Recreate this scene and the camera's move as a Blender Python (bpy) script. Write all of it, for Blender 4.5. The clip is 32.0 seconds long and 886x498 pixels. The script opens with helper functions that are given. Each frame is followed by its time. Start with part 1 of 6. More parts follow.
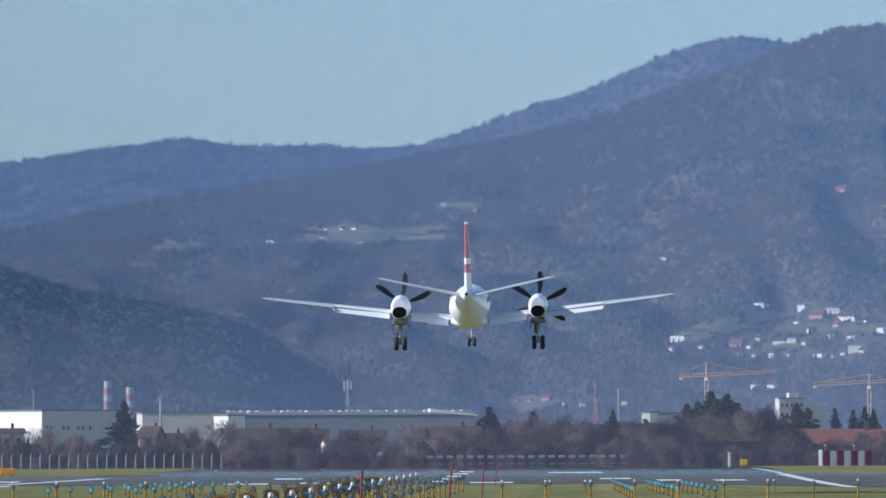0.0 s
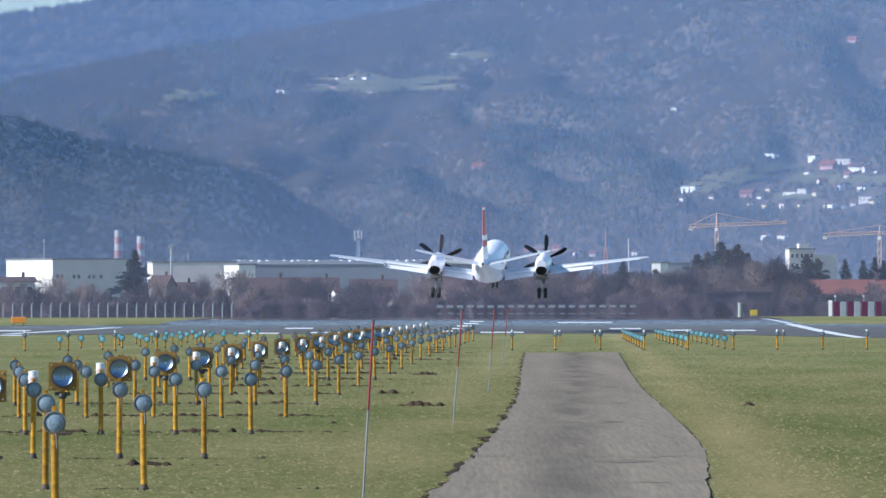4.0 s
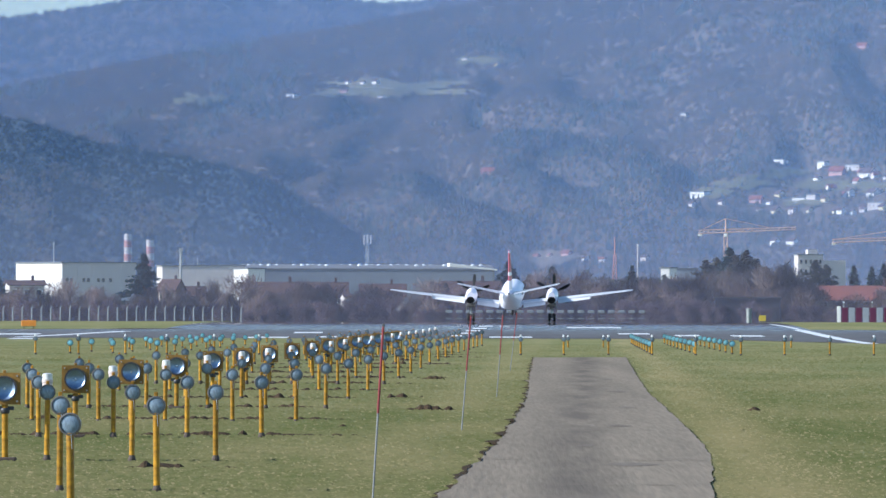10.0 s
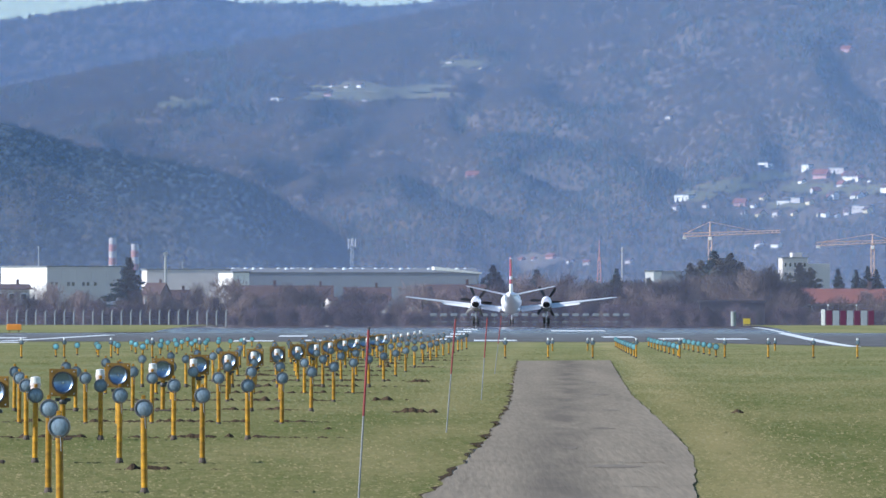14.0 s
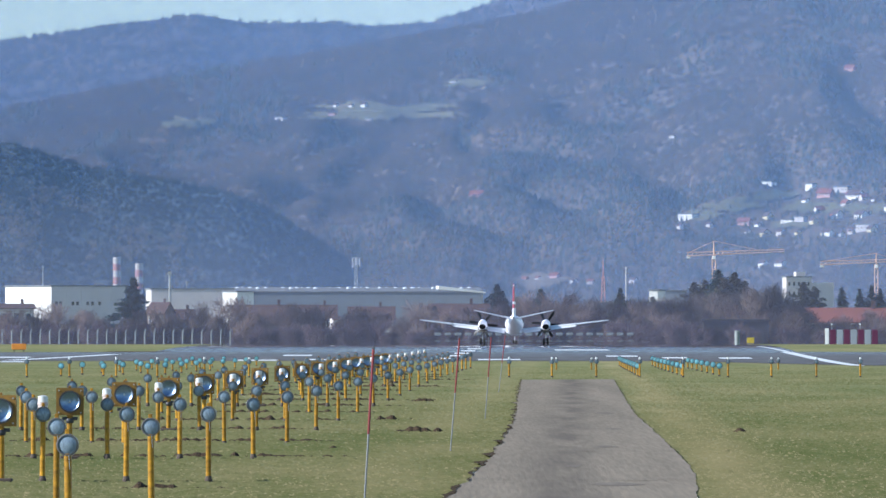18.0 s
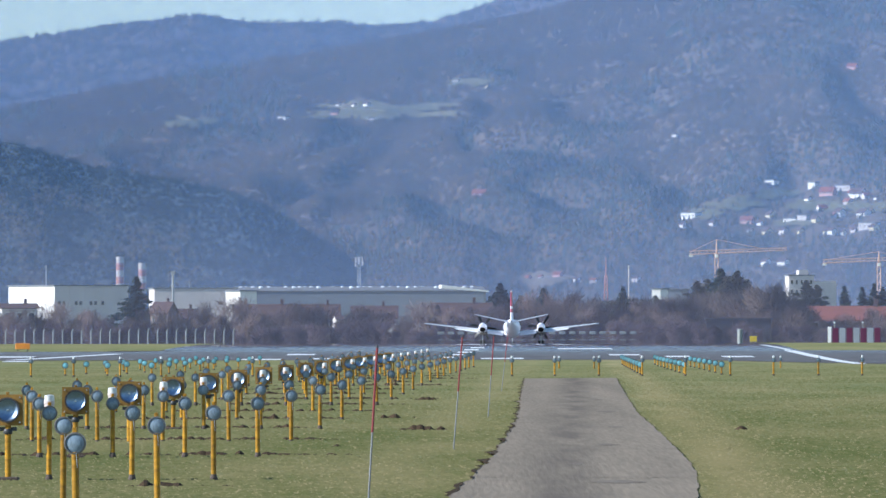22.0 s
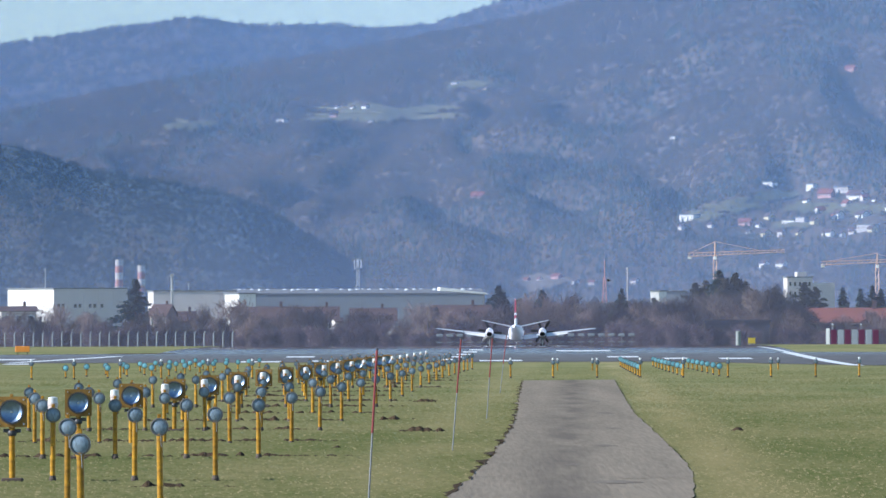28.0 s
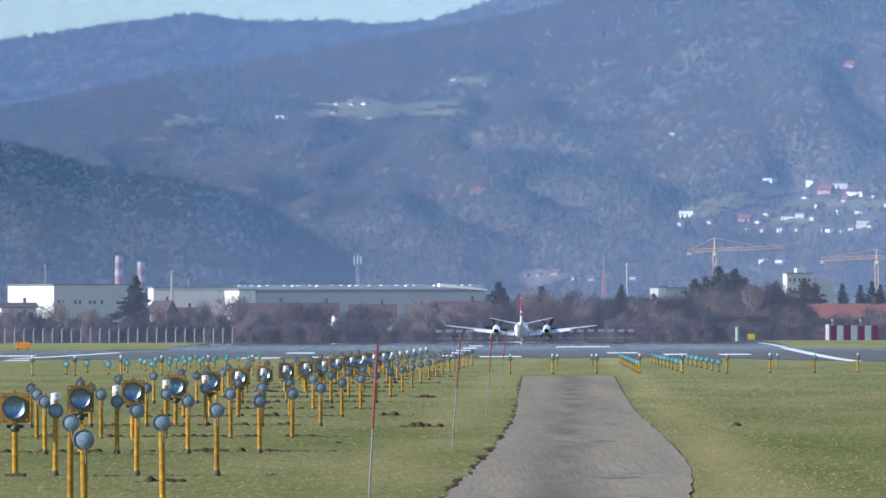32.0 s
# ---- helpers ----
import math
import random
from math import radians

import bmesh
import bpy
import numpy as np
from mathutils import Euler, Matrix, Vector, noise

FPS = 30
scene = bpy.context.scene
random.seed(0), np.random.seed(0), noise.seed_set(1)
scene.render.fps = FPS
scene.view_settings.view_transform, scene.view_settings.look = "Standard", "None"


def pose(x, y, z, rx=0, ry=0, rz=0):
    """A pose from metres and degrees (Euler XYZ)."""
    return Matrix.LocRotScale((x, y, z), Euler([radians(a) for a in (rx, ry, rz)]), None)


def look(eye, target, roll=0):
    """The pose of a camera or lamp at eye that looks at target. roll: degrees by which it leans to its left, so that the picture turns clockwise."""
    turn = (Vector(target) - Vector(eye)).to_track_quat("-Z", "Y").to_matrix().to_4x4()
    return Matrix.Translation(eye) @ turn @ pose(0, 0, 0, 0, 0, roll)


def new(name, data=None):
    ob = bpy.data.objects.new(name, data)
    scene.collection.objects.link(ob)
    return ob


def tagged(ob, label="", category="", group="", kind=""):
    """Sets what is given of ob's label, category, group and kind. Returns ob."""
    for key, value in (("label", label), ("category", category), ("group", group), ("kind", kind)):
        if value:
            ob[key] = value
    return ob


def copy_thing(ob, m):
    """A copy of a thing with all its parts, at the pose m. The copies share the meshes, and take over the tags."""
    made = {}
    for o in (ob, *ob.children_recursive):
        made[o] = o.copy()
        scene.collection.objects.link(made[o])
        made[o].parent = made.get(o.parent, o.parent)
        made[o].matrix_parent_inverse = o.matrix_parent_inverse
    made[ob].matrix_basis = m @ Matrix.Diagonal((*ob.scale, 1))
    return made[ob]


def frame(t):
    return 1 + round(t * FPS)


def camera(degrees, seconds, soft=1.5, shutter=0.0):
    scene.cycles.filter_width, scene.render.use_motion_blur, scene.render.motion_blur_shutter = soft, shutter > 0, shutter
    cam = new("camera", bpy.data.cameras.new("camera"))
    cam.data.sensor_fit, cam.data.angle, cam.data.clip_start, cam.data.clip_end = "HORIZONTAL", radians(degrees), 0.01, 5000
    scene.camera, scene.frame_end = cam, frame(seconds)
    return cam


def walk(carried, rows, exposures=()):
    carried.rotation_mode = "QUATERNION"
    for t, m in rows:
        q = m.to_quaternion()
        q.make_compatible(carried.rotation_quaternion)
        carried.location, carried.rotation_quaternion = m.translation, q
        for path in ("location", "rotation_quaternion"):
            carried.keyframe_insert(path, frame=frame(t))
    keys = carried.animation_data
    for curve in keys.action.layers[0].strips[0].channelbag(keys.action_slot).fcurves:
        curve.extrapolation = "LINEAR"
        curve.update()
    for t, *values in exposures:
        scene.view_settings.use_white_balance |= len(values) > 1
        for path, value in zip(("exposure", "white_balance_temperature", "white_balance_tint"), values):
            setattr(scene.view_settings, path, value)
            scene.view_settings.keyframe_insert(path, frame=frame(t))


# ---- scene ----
# ---- camera ----
cam = camera(4.2601, 32.0, soft=1.55)
walk(cam, [
    (0, look((0, 7.04, 2.9), (0.750, 1006.89, 20.679), -0.241)),
    (0.5, look((0, 6.82, 2.9), (0.652, 1006.70, 18.330), -0.192)),
    (1, look((0, 6.59, 2.9), (-0.120, 1006.51, 15.721), -0.142)),
    (1.5, look((0, 6.36, 2.9), (-0.952, 1006.31, 13.419), -0.126)),
    (2, look((0, 6.14, 2.9), (-1.092, 1006.10, 11.516), -0.131)),
    (2.5, look((0, 5.92, 2.9), (-0.979, 1005.89, 10.119), -0.131)),
    (3, look((0, 5.69, 2.9), (-0.766, 1005.68, 8.877), -0.131)),
    (3.5, look((0, 5.47, 2.9), (-0.410, 1005.46, 8.083), -0.112)),
    (5.5, look((0, 4.59, 2.9), (0.083, 1004.58, 8.054), -0.059)),
    (6, look((0, 4.37, 2.9), (0.001, 1004.36, 8.071), -0.013)),
    (6.5, look((0, 4.15, 2.9), (-0.132, 1004.14, 8.164), 0.007)),
    (7, look((0, 3.93, 2.9), (-0.427, 1003.92, 8.157), 0.028)),
    (7.5, look((0, 3.72, 2.9), (-0.719, 1003.70, 8.125), 0.048)),
    (8, look((0, 3.50, 2.9), (-0.938, 1003.48, 8.186), 0.058)),
    (8.5, look((0, 3.28, 2.9), (-1.131, 1003.26, 8.275), 0.064)),
    (9, look((0, 3.06, 2.9), (-1.226, 1003.04, 8.348), 0.073)),
    (9.5, look((0, 2.84, 2.9), (-1.161, 1002.83, 8.393), 0.088)),
    (10, look((0, 2.62, 2.9), (-0.950, 1002.61, 8.459), 0.091)),
    (10.5, look((0, 2.40, 2.9), (-0.708, 1002.39, 8.524), 0.081)),
    (11, look((0, 2.19, 2.9), (-0.428, 1002.17, 8.566), 0.071)),
    (11.5, look((0, 1.97, 2.9), (-0.272, 1001.95, 8.687), 0.068)),
    (12, look((0, 1.75, 2.9), (-0.226, 1001.73, 8.682), 0.066)),
    (12.5, look((0, 1.53, 2.9), (-0.137, 1001.51, 8.671), 0.063)),
    (13, look((0, 1.31, 2.9), (0.171, 1001.29, 8.717), 0.066)),
    (13.5, look((0, 1.09, 2.9), (0.379, 1001.07, 8.789), 0.052)),
    (14, look((0, 0.87, 2.9), (0.345, 1000.85, 8.747), 0.026)),
    (14.5, look((0, 0.65, 2.9), (0.215, 1000.63, 8.865), 0.012)),
    (16.5, look((0, -0.23, 2.9), (1.158, 999.74, 10.038), 0.006)),
    (17, look((0, -0.45, 2.9), (0.716, 999.52, 10.268), 0.009)),
    (17.5, look((0, -0.67, 2.9), (0.253, 999.30, 10.366), 0.007)),
    (18, look((0, -0.89, 2.9), (0.005, 999.08, 10.361), -0.009)),
    (18.5, look((0, -1.11, 2.9), (-0.081, 998.86, 10.341), -0.026)),
    (19, look((0, -1.33, 2.9), (-0.118, 998.64, 10.287), -0.041)),
    (19.5, look((0, -1.55, 2.9), (-0.151, 998.42, 10.244), -0.058)),
    (20, look((0, -1.78, 2.9), (-0.177, 998.20, 10.200), -0.073)),
    (20.5, look((0, -2.00, 2.9), (-0.175, 997.98, 10.161), -0.094)),
    (21, look((0, -2.22, 2.9), (-0.155, 997.76, 10.216), -0.109)),
    (21.5, look((0, -2.44, 2.9), (-0.222, 997.54, 10.257), -0.102)),
    (22, look((0, -2.65, 2.9), (-0.233, 997.32, 10.277), -0.108)),
    (22.5, look((0, -2.87, 2.9), (-0.212, 997.10, 10.298), -0.117)),
    (23, look((0, -3.09, 2.9), (-0.235, 996.88, 10.327), -0.114)),
    (23.5, look((0, -3.31, 2.9), (-0.257, 996.66, 10.349), -0.124)),
    (24, look((0, -3.53, 2.9), (-0.279, 996.44, 10.397), -0.139)),
    (24.5, look((0, -3.74, 2.9), (-0.292, 996.23, 10.418), -0.157)),
    (25, look((0, -3.96, 2.9), (-0.211, 996.01, 10.406), -0.172)),
    (25.5, look((0, -4.17, 2.9), (-0.210, 995.80, 10.415), -0.181)),
    (27.5, look((0, -5.02, 2.9), (-0.127, 994.95, 10.521), -0.183)),
    (28, look((0, -5.23, 2.9), (-0.123, 994.74, 10.465), -0.179)),
    (28.5, look((0, -5.44, 2.9), (-0.173, 994.54, 10.366), -0.179)),
    (29, look((0, -5.64, 2.9), (-0.163, 994.33, 10.247), -0.183)),
    (29.5, look((0, -5.84, 2.9), (-0.118, 994.13, 10.177), -0.178)),
    (30, look((0, -6.04, 2.9), (-0.074, 993.93, 10.137), -0.175)),
    (30.5, look((0, -6.24, 2.9), (-0.070, 993.73, 10.124), -0.183)),
    (31, look((0, -6.44, 2.9), (-0.069, 993.54, 10.116), -0.188)),
    (31.5, look((0, -6.63, 2.9), (-0.083, 993.34, 10.128), -0.192)),
    (32, look((0, -6.82, 2.9), (-0.103, 993.15, 10.141), -0.205)),
], exposures=[(0, 0.19, 5600, 10), (1.2, 0.37, 5600, 10), (3, 0.61, 5600, 10), (6, 0.71, 5600, 10), (32, 0.73, 5600, 10)])

# ---- sky and sun ----
SUN = Vector((-0.865, -0.185, 0.45)).normalized()
world = bpy.data.worlds.new("world")
scene.world = world
world.use_nodes = True
wn = world.node_tree
sky = wn.nodes.new("ShaderNodeTexSky")
sky.sky_type = "NISHITA"
sky.sun_disc = False
sky.sun_elevation = math.asin(SUN.z)
sky.sun_rotation = math.atan2(SUN.x, SUN.y)
sky.altitude = 1500
sky.dust_density, sky.air_density, sky.ozone_density = 0.0, 1.0, 0.6
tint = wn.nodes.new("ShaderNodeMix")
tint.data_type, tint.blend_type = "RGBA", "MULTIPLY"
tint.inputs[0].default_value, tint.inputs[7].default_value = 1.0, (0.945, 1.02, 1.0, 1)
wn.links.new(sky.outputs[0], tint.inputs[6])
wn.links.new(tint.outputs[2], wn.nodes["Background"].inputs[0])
wn.nodes["Background"].inputs[1].default_value = 0.110
sun = new("sun", bpy.data.lights.new("sun", "SUN"))
sun.data.energy, sun.data.angle, sun.data.color = 5.0, radians(0.5), (1.0, 0.93, 0.82)
sun.matrix_world = look(SUN * 100, (0, 0, 0))


# ---- materials ----
def mat(name, base, rough=0.7, metal=0.0, second=None, scale=4.0, amount=0.5, bump=0.0, fine=None, stretch=(1, 1, 1),
        random_value=0.0, island=False, spec=0.5):
    """Base colour varied by a coarse and a fine noise, with relief."""
    m = bpy.data.materials.new(name)
    m.use_nodes = True
    t = m.node_tree
    b = t.nodes["Principled BSDF"]
    b.inputs["Roughness"].default_value, b.inputs["Metallic"].default_value = rough, metal
    b.inputs["Specular IOR Level"].default_value = spec
    coord = t.nodes.new("ShaderNodeTexCoord")
    mp = t.nodes.new("ShaderNodeMapping")
    mp.inputs["Scale"].default_value = stretch
    t.links.new(coord.outputs["Object"], mp.inputs[0])
    n1 = t.nodes.new("ShaderNodeTexNoise")
    n1.inputs["Scale"].default_value, n1.inputs["Detail"].default_value = scale, 5
    n2 = t.nodes.new("ShaderNodeTexNoise")
    n2.inputs["Scale"].default_value, n2.inputs["Detail"].default_value = fine or scale * 9, 6
    for n in (n1, n2):
        t.links.new(mp.outputs[0], n.inputs["Vector"])
    ramp = t.nodes.new("ShaderNodeMapRange")
    ramp.inputs[1].default_value, ramp.inputs[2].default_value = 0.36, 0.64
    add = t.nodes.new("ShaderNodeMath")
    add.operation = "MULTIPLY_ADD"
    add.inputs[1].default_value = 0.5
    half = t.nodes.new("ShaderNodeMath")
    half.operation = "MULTIPLY"
    half.inputs[1].default_value = 0.5
    t.links.new(n1.outputs[0], add.inputs[0])
    t.links.new(n2.outputs[0], half.inputs[0])
    t.links.new(half.outputs[0], add.inputs[2])
    t.links.new(add.outputs[0], ramp.inputs[0])
    mix = t.nodes.new("ShaderNodeMix")
    mix.data_type = "RGBA"
    second = second or tuple(c * (1 - amount) for c in base)
    mix.inputs[6].default_value, mix.inputs[7].default_value = (*base, 1), (*second, 1)
    t.links.new(ramp.outputs[0], mix.inputs[0])
    out = mix.outputs[2]
    if random_value:
        hsv = t.nodes.new("ShaderNodeHueSaturation")
        vr = t.nodes.new("ShaderNodeMapRange")
        vr.inputs[3].default_value, vr.inputs[4].default_value = 1 - random_value, 1 + random_value
        if island:
            src = t.nodes.new("ShaderNodeNewGeometry").outputs["Random Per Island"]
        else:
            src = t.nodes.new("ShaderNodeObjectInfo").outputs["Random"]
        t.links.new(src, vr.inputs[0])
        t.links.new(vr.outputs[0], hsv.inputs["Value"])
        t.links.new(out, hsv.inputs["Color"])
        out = hsv.outputs[0]
    t.links.new(out, b.inputs["Base Color"])
    if bump:
        bp = t.nodes.new("ShaderNodeBump")
        bp.inputs["Strength"].default_value, bp.inputs["Distance"].default_value = bump, 0.05
        t.links.new(n2.outputs[0], bp.inputs["Height"])
        t.links.new(bp.outputs[0], b.inputs["Normal"])
    return m


def strip(m, start, lean, wide, colour, amount, scale=0.5):
    """Lays a soft, patchy band of another colour along the line x = start + lean * y."""
    t = m.node_tree
    b = t.nodes["Principled BSDF"]
    coord, split, mp, spots = t.nodes.new("ShaderNodeTexCoord"), t.nodes.new("ShaderNodeSeparateXYZ"), t.nodes.new("ShaderNodeMapping"), t.nodes.new("ShaderNodeTexNoise")
    along, aside, fade, patchy, both, mix = (t.nodes.new("ShaderNode" + k) for k in ("Math", "Math", "MapRange", "MapRange", "Math", "Mix"))
    mp.inputs["Scale"].default_value = (1, 0.06, 1)
    spots.inputs["Scale"].default_value, spots.inputs["Detail"].default_value = scale, 6
    along.operation, both.operation = "MULTIPLY_ADD", "MULTIPLY"
    along.inputs[1].default_value = -lean
    aside.operation = "SUBTRACT"
    aside.inputs[1].default_value = start
    size = t.nodes.new("ShaderNodeMath")
    size.operation = "ABSOLUTE"
    fade.interpolation_type = "SMOOTHSTEP"
    fade.inputs[1].default_value, fade.inputs[2].default_value, fade.inputs[3].default_value, fade.inputs[4].default_value = 0, wide, amount, 0
    patchy.inputs[1].default_value, patchy.inputs[2].default_value, patchy.inputs[3].default_value, patchy.inputs[4].default_value = 0.35, 0.62, 0.25, 1
    mix.data_type = "RGBA"
    t.links.new(coord.outputs["Object"], split.inputs[0])
    t.links.new(coord.outputs["Object"], mp.inputs[0])
    t.links.new(mp.outputs[0], spots.inputs["Vector"])
    t.links.new(split.outputs[1], along.inputs[0])
    t.links.new(split.outputs[0], along.inputs[2])
    t.links.new(along.outputs[0], aside.inputs[0])
    t.links.new(aside.outputs[0], size.inputs[0])
    t.links.new(size.outputs[0], fade.inputs[0])
    t.links.new(spots.outputs[0], patchy.inputs[0])
    t.links.new(fade.outputs[0], both.inputs[0])
    t.links.new(patchy.outputs[0], both.inputs[1])
    t.links.new(both.outputs[0], mix.inputs[0])
    t.links.new(b.inputs["Base Color"].links[0].from_socket, mix.inputs[6])
    mix.inputs[7].default_value = (*colour, 1)
    t.links.new(mix.outputs[2], b.inputs["Base Color"])


GRASS = mat("grass", (0.128, 0.146, 0.050), 0.95, second=(0.252, 0.224, 0.104), scale=0.2, fine=4.5, bump=0.1, stretch=(1, 0.15, 1), spec=0.05)
BLADES = mat("grass_blades", (0.132, 0.150, 0.052), 0.9, second=(0.260, 0.232, 0.108), scale=0.2, fine=4.5, random_value=0.08, island=True, stretch=(1, 0.15, 1), spec=0.03)
STRAW = mat("dry_grass_blades", (0.36, 0.30, 0.155), 0.9, second=(0.28, 0.25, 0.12), scale=0.25, fine=1.6, random_value=0.06, island=True, stretch=(1, 0.15, 1), spec=0.03)
ROAD = mat("worn_asphalt", (0.254, 0.208, 0.154), 0.95, second=(0.172, 0.141, 0.106), scale=0.8, fine=12, bump=0.2, stretch=(1, 0.018, 1), spec=0.05)
EARTH = mat("bare_earth", (0.086, 0.058, 0.034), 0.95, second=(0.036, 0.025, 0.015), scale=3, fine=22, bump=0.8, spec=0.05)
for m_ in (GRASS, BLADES):
    strip(m_, 3.15, 0.0104, 1.65, (0.36, 0.295, 0.150), 0.58)
    strip(m_, -3.6, 0.0112, 1.6, (0.31, 0.265, 0.13), 0.4)
strip(ROAD, -0.2, 0.0112, 1.15, (0.112, 0.092, 0.073), 0.85, 1.3)
TARMAC = mat("runway_asphalt", (0.125, 0.118, 0.118), 0.8, second=(0.092, 0.088, 0.090), scale=0.05, fine=0.6, stretch=(1, 0.1, 1), spec=0.0)
# coat gloss stands in for mirage reflections at a grazing view, stronger far off
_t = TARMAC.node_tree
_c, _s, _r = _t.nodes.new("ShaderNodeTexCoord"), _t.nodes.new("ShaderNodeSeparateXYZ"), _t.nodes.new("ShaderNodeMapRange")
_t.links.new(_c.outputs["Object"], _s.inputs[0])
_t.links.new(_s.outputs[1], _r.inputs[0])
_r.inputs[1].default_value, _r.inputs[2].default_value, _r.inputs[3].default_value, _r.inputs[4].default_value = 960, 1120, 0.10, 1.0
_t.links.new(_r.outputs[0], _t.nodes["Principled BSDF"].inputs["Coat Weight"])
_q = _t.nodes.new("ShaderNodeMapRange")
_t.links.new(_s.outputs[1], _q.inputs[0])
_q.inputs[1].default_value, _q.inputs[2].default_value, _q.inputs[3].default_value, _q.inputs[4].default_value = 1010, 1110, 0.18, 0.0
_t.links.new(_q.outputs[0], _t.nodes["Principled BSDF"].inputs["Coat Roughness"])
TAR = mat("old_tar", (0.140, 0.115, 0.092), 0.9, second=(0.195, 0.163, 0.128), scale=1.3, fine=6, stretch=(1, 0.08, 1), spec=0.05)
MARKING = mat("runway_paint", (0.80, 0.80, 0.78), 0.5, second=(0.55, 0.55, 0.54), scale=0.8, fine=5)
# the dark bands paint in shadows that other lamps cast on the posts
YELLOW = mat("shadow_banded_yellow", (0.50, 0.255, 0.010), 0.45, second=(0.110, 0.052, 0.010), scale=3.0, fine=9, random_value=0.22, bump=0.05, stretch=(0.5, 0.5, 1.1), spec=0.22)
OCHRE = mat("ochre_paint", (0.265, 0.145, 0.028), 0.6, second=(0.155, 0.085, 0.022), scale=4, fine=20, random_value=0.15, spec=0.25)
DARK = mat("dark_metal", (0.06, 0.06, 0.065), 0.5, 0.3, scale=6)
LENS = mat("lens_glass", (0.215, 0.272, 0.325), 0.24, 0.0, second=(0.120, 0.155, 0.190), scale=14, fine=55, random_value=0.15, spec=0.55, stretch=(1, 1, 0.4))
RING = mat("grey_casting", (0.150, 0.140, 0.130), 0.5, 0.2, scale=6, amount=0.4)
TEAL = mat("teal_glass", (0.24, 0.50, 0.56), 0.22, 0.0, second=(0.18, 0.42, 0.48), scale=8, random_value=0.15, spec=0.7)
MIRROR = mat("reflector", (0.27, 0.35, 0.49), 0.40, 0.75, scale=3, amount=0.25)
WHITE = mat("white_paint", (0.66, 0.66, 0.65), 0.4, second=(0.52, 0.52, 0.51), scale=1.5, fine=9)
CANBASE = mat("canister_white", (0.56, 0.47, 0.44), 0.45, second=(0.44, 0.36, 0.33), scale=6, fine=20)
GALV = mat("galvanised_steel", (0.42, 0.42, 0.41), 0.5, 0.6, scale=9, amount=0.3)
POLEGREY = mat("dull_steel", (0.24, 0.24, 0.235), 0.6, 0.2, scale=9, amount=0.3)
FOOT = mat("rusty_foot", (0.085, 0.06, 0.045), 0.8, scale=8, amount=0.4)
REDPAINT = mat("red_paint", (0.235, 0.018, 0.022), 0.5, scale=3, amount=0.3)


# ---- mesh helpers ----
def mesh_from(name, verts, faces, material, smooth=False):
    me = bpy.data.meshes.new(name)
    me.from_pydata([tuple(v) for v in verts], [], faces)
    me.materials.append(material)
    if smooth:
        me.polygons.foreach_set("use_smooth", [True] * len(me.polygons))
    me.update()
    return me


def part(name, bm, material, parent, label=""):
    """Links a bmesh as one mesh object under a thing or a part."""
    bmesh.ops.recalc_face_normals(bm, faces=bm.faces)
    me = bpy.data.meshes.new(name)
    bm.to_mesh(me)
    bm.free()
    me.materials.append(material)
    ob = new(name, me)
    ob.parent = parent
    if label:
        ob["label"] = label
    return ob


def smooth(ob, angle=40):
    ob.data.polygons.foreach_set("use_smooth", [True] * len(ob.data.polygons))
    ob.data.set_sharp_from_angle(angle=radians(angle))
    return ob


def box(x0, x1, y0, y1, z0, z1, bevel=0.0, bm=None):
    own = bm is None
    bm = bmesh.new() if own else bm
    r = bmesh.ops.create_cube(bm, size=1, matrix=Matrix.Translation(((x0 + x1) / 2, (y0 + y1) / 2, (z0 + z1) / 2))
                              @ Matrix.Diagonal((x1 - x0, y1 - y0, z1 - z0, 1)))
    if bevel:
        es = {e for v in r["verts"] for e in v.link_edges}
        bmesh.ops.bevel(bm, geom=list(es), offset=bevel, segments=1, affect="EDGES")
    return bm


def rod(a, b, r0, r1=None, n=10, bm=None):
    """A round bar from a to b."""
    bm = bmesh.new() if bm is None else bm
    a, b = Vector(a), Vector(b)
    d = b - a
    m = Matrix.Translation((a + b) / 2) @ d.to_track_quat("Z", "Y").to_matrix().to_4x4()
    bmesh.ops.create_cone(bm, cap_ends=True, segments=n, radius1=r0, radius2=r0 if r1 is None else r1, depth=d.length, matrix=m)
    return bm


def lathe(profile, axis_m=None, n=20, bm=None, caps=True):
    """Turns (radius, height) pairs about z."""
    bm = bmesh.new() if bm is None else bm
    m = axis_m or Matrix.Identity(4)
    rings = []
    for r, h in profile:
        rings.append([bm.verts.new(m @ Vector((r * math.cos(2 * math.pi * i / n), r * math.sin(2 * math.pi * i / n), h))) for i in range(n)])
    for a, b in zip(rings, rings[1:]):
        for i in range(n):
            bm.faces.new((a[i], a[(i + 1) % n], b[(i + 1) % n], b[i]))
    for ring in (rings[0], rings[-1]) if caps is True else (rings[-1],) if caps == "end" else ():
        bm.faces.new(ring)
    return bm


def loft(rings, bm=None, caps=True):
    bm = bmesh.new() if bm is None else bm
    vs = [[bm.verts.new(p) for p in ring] for ring in rings]
    n = len(vs[0])
    for a, b in zip(vs, vs[1:]):
        for i in range(n):
            bm.faces.new((a[i], a[(i + 1) % n], b[(i + 1) % n], b[i]))
    if caps:
        bm.faces.new(vs[0])
        bm.faces.new(list(reversed(vs[-1])))
    return bm


def thing(name, m, label, category, group=""):
    ob = new(name)
    ob.empty_display_size = 0.2
    ob.matrix_basis = m
    return tagged(ob, label, category, group)


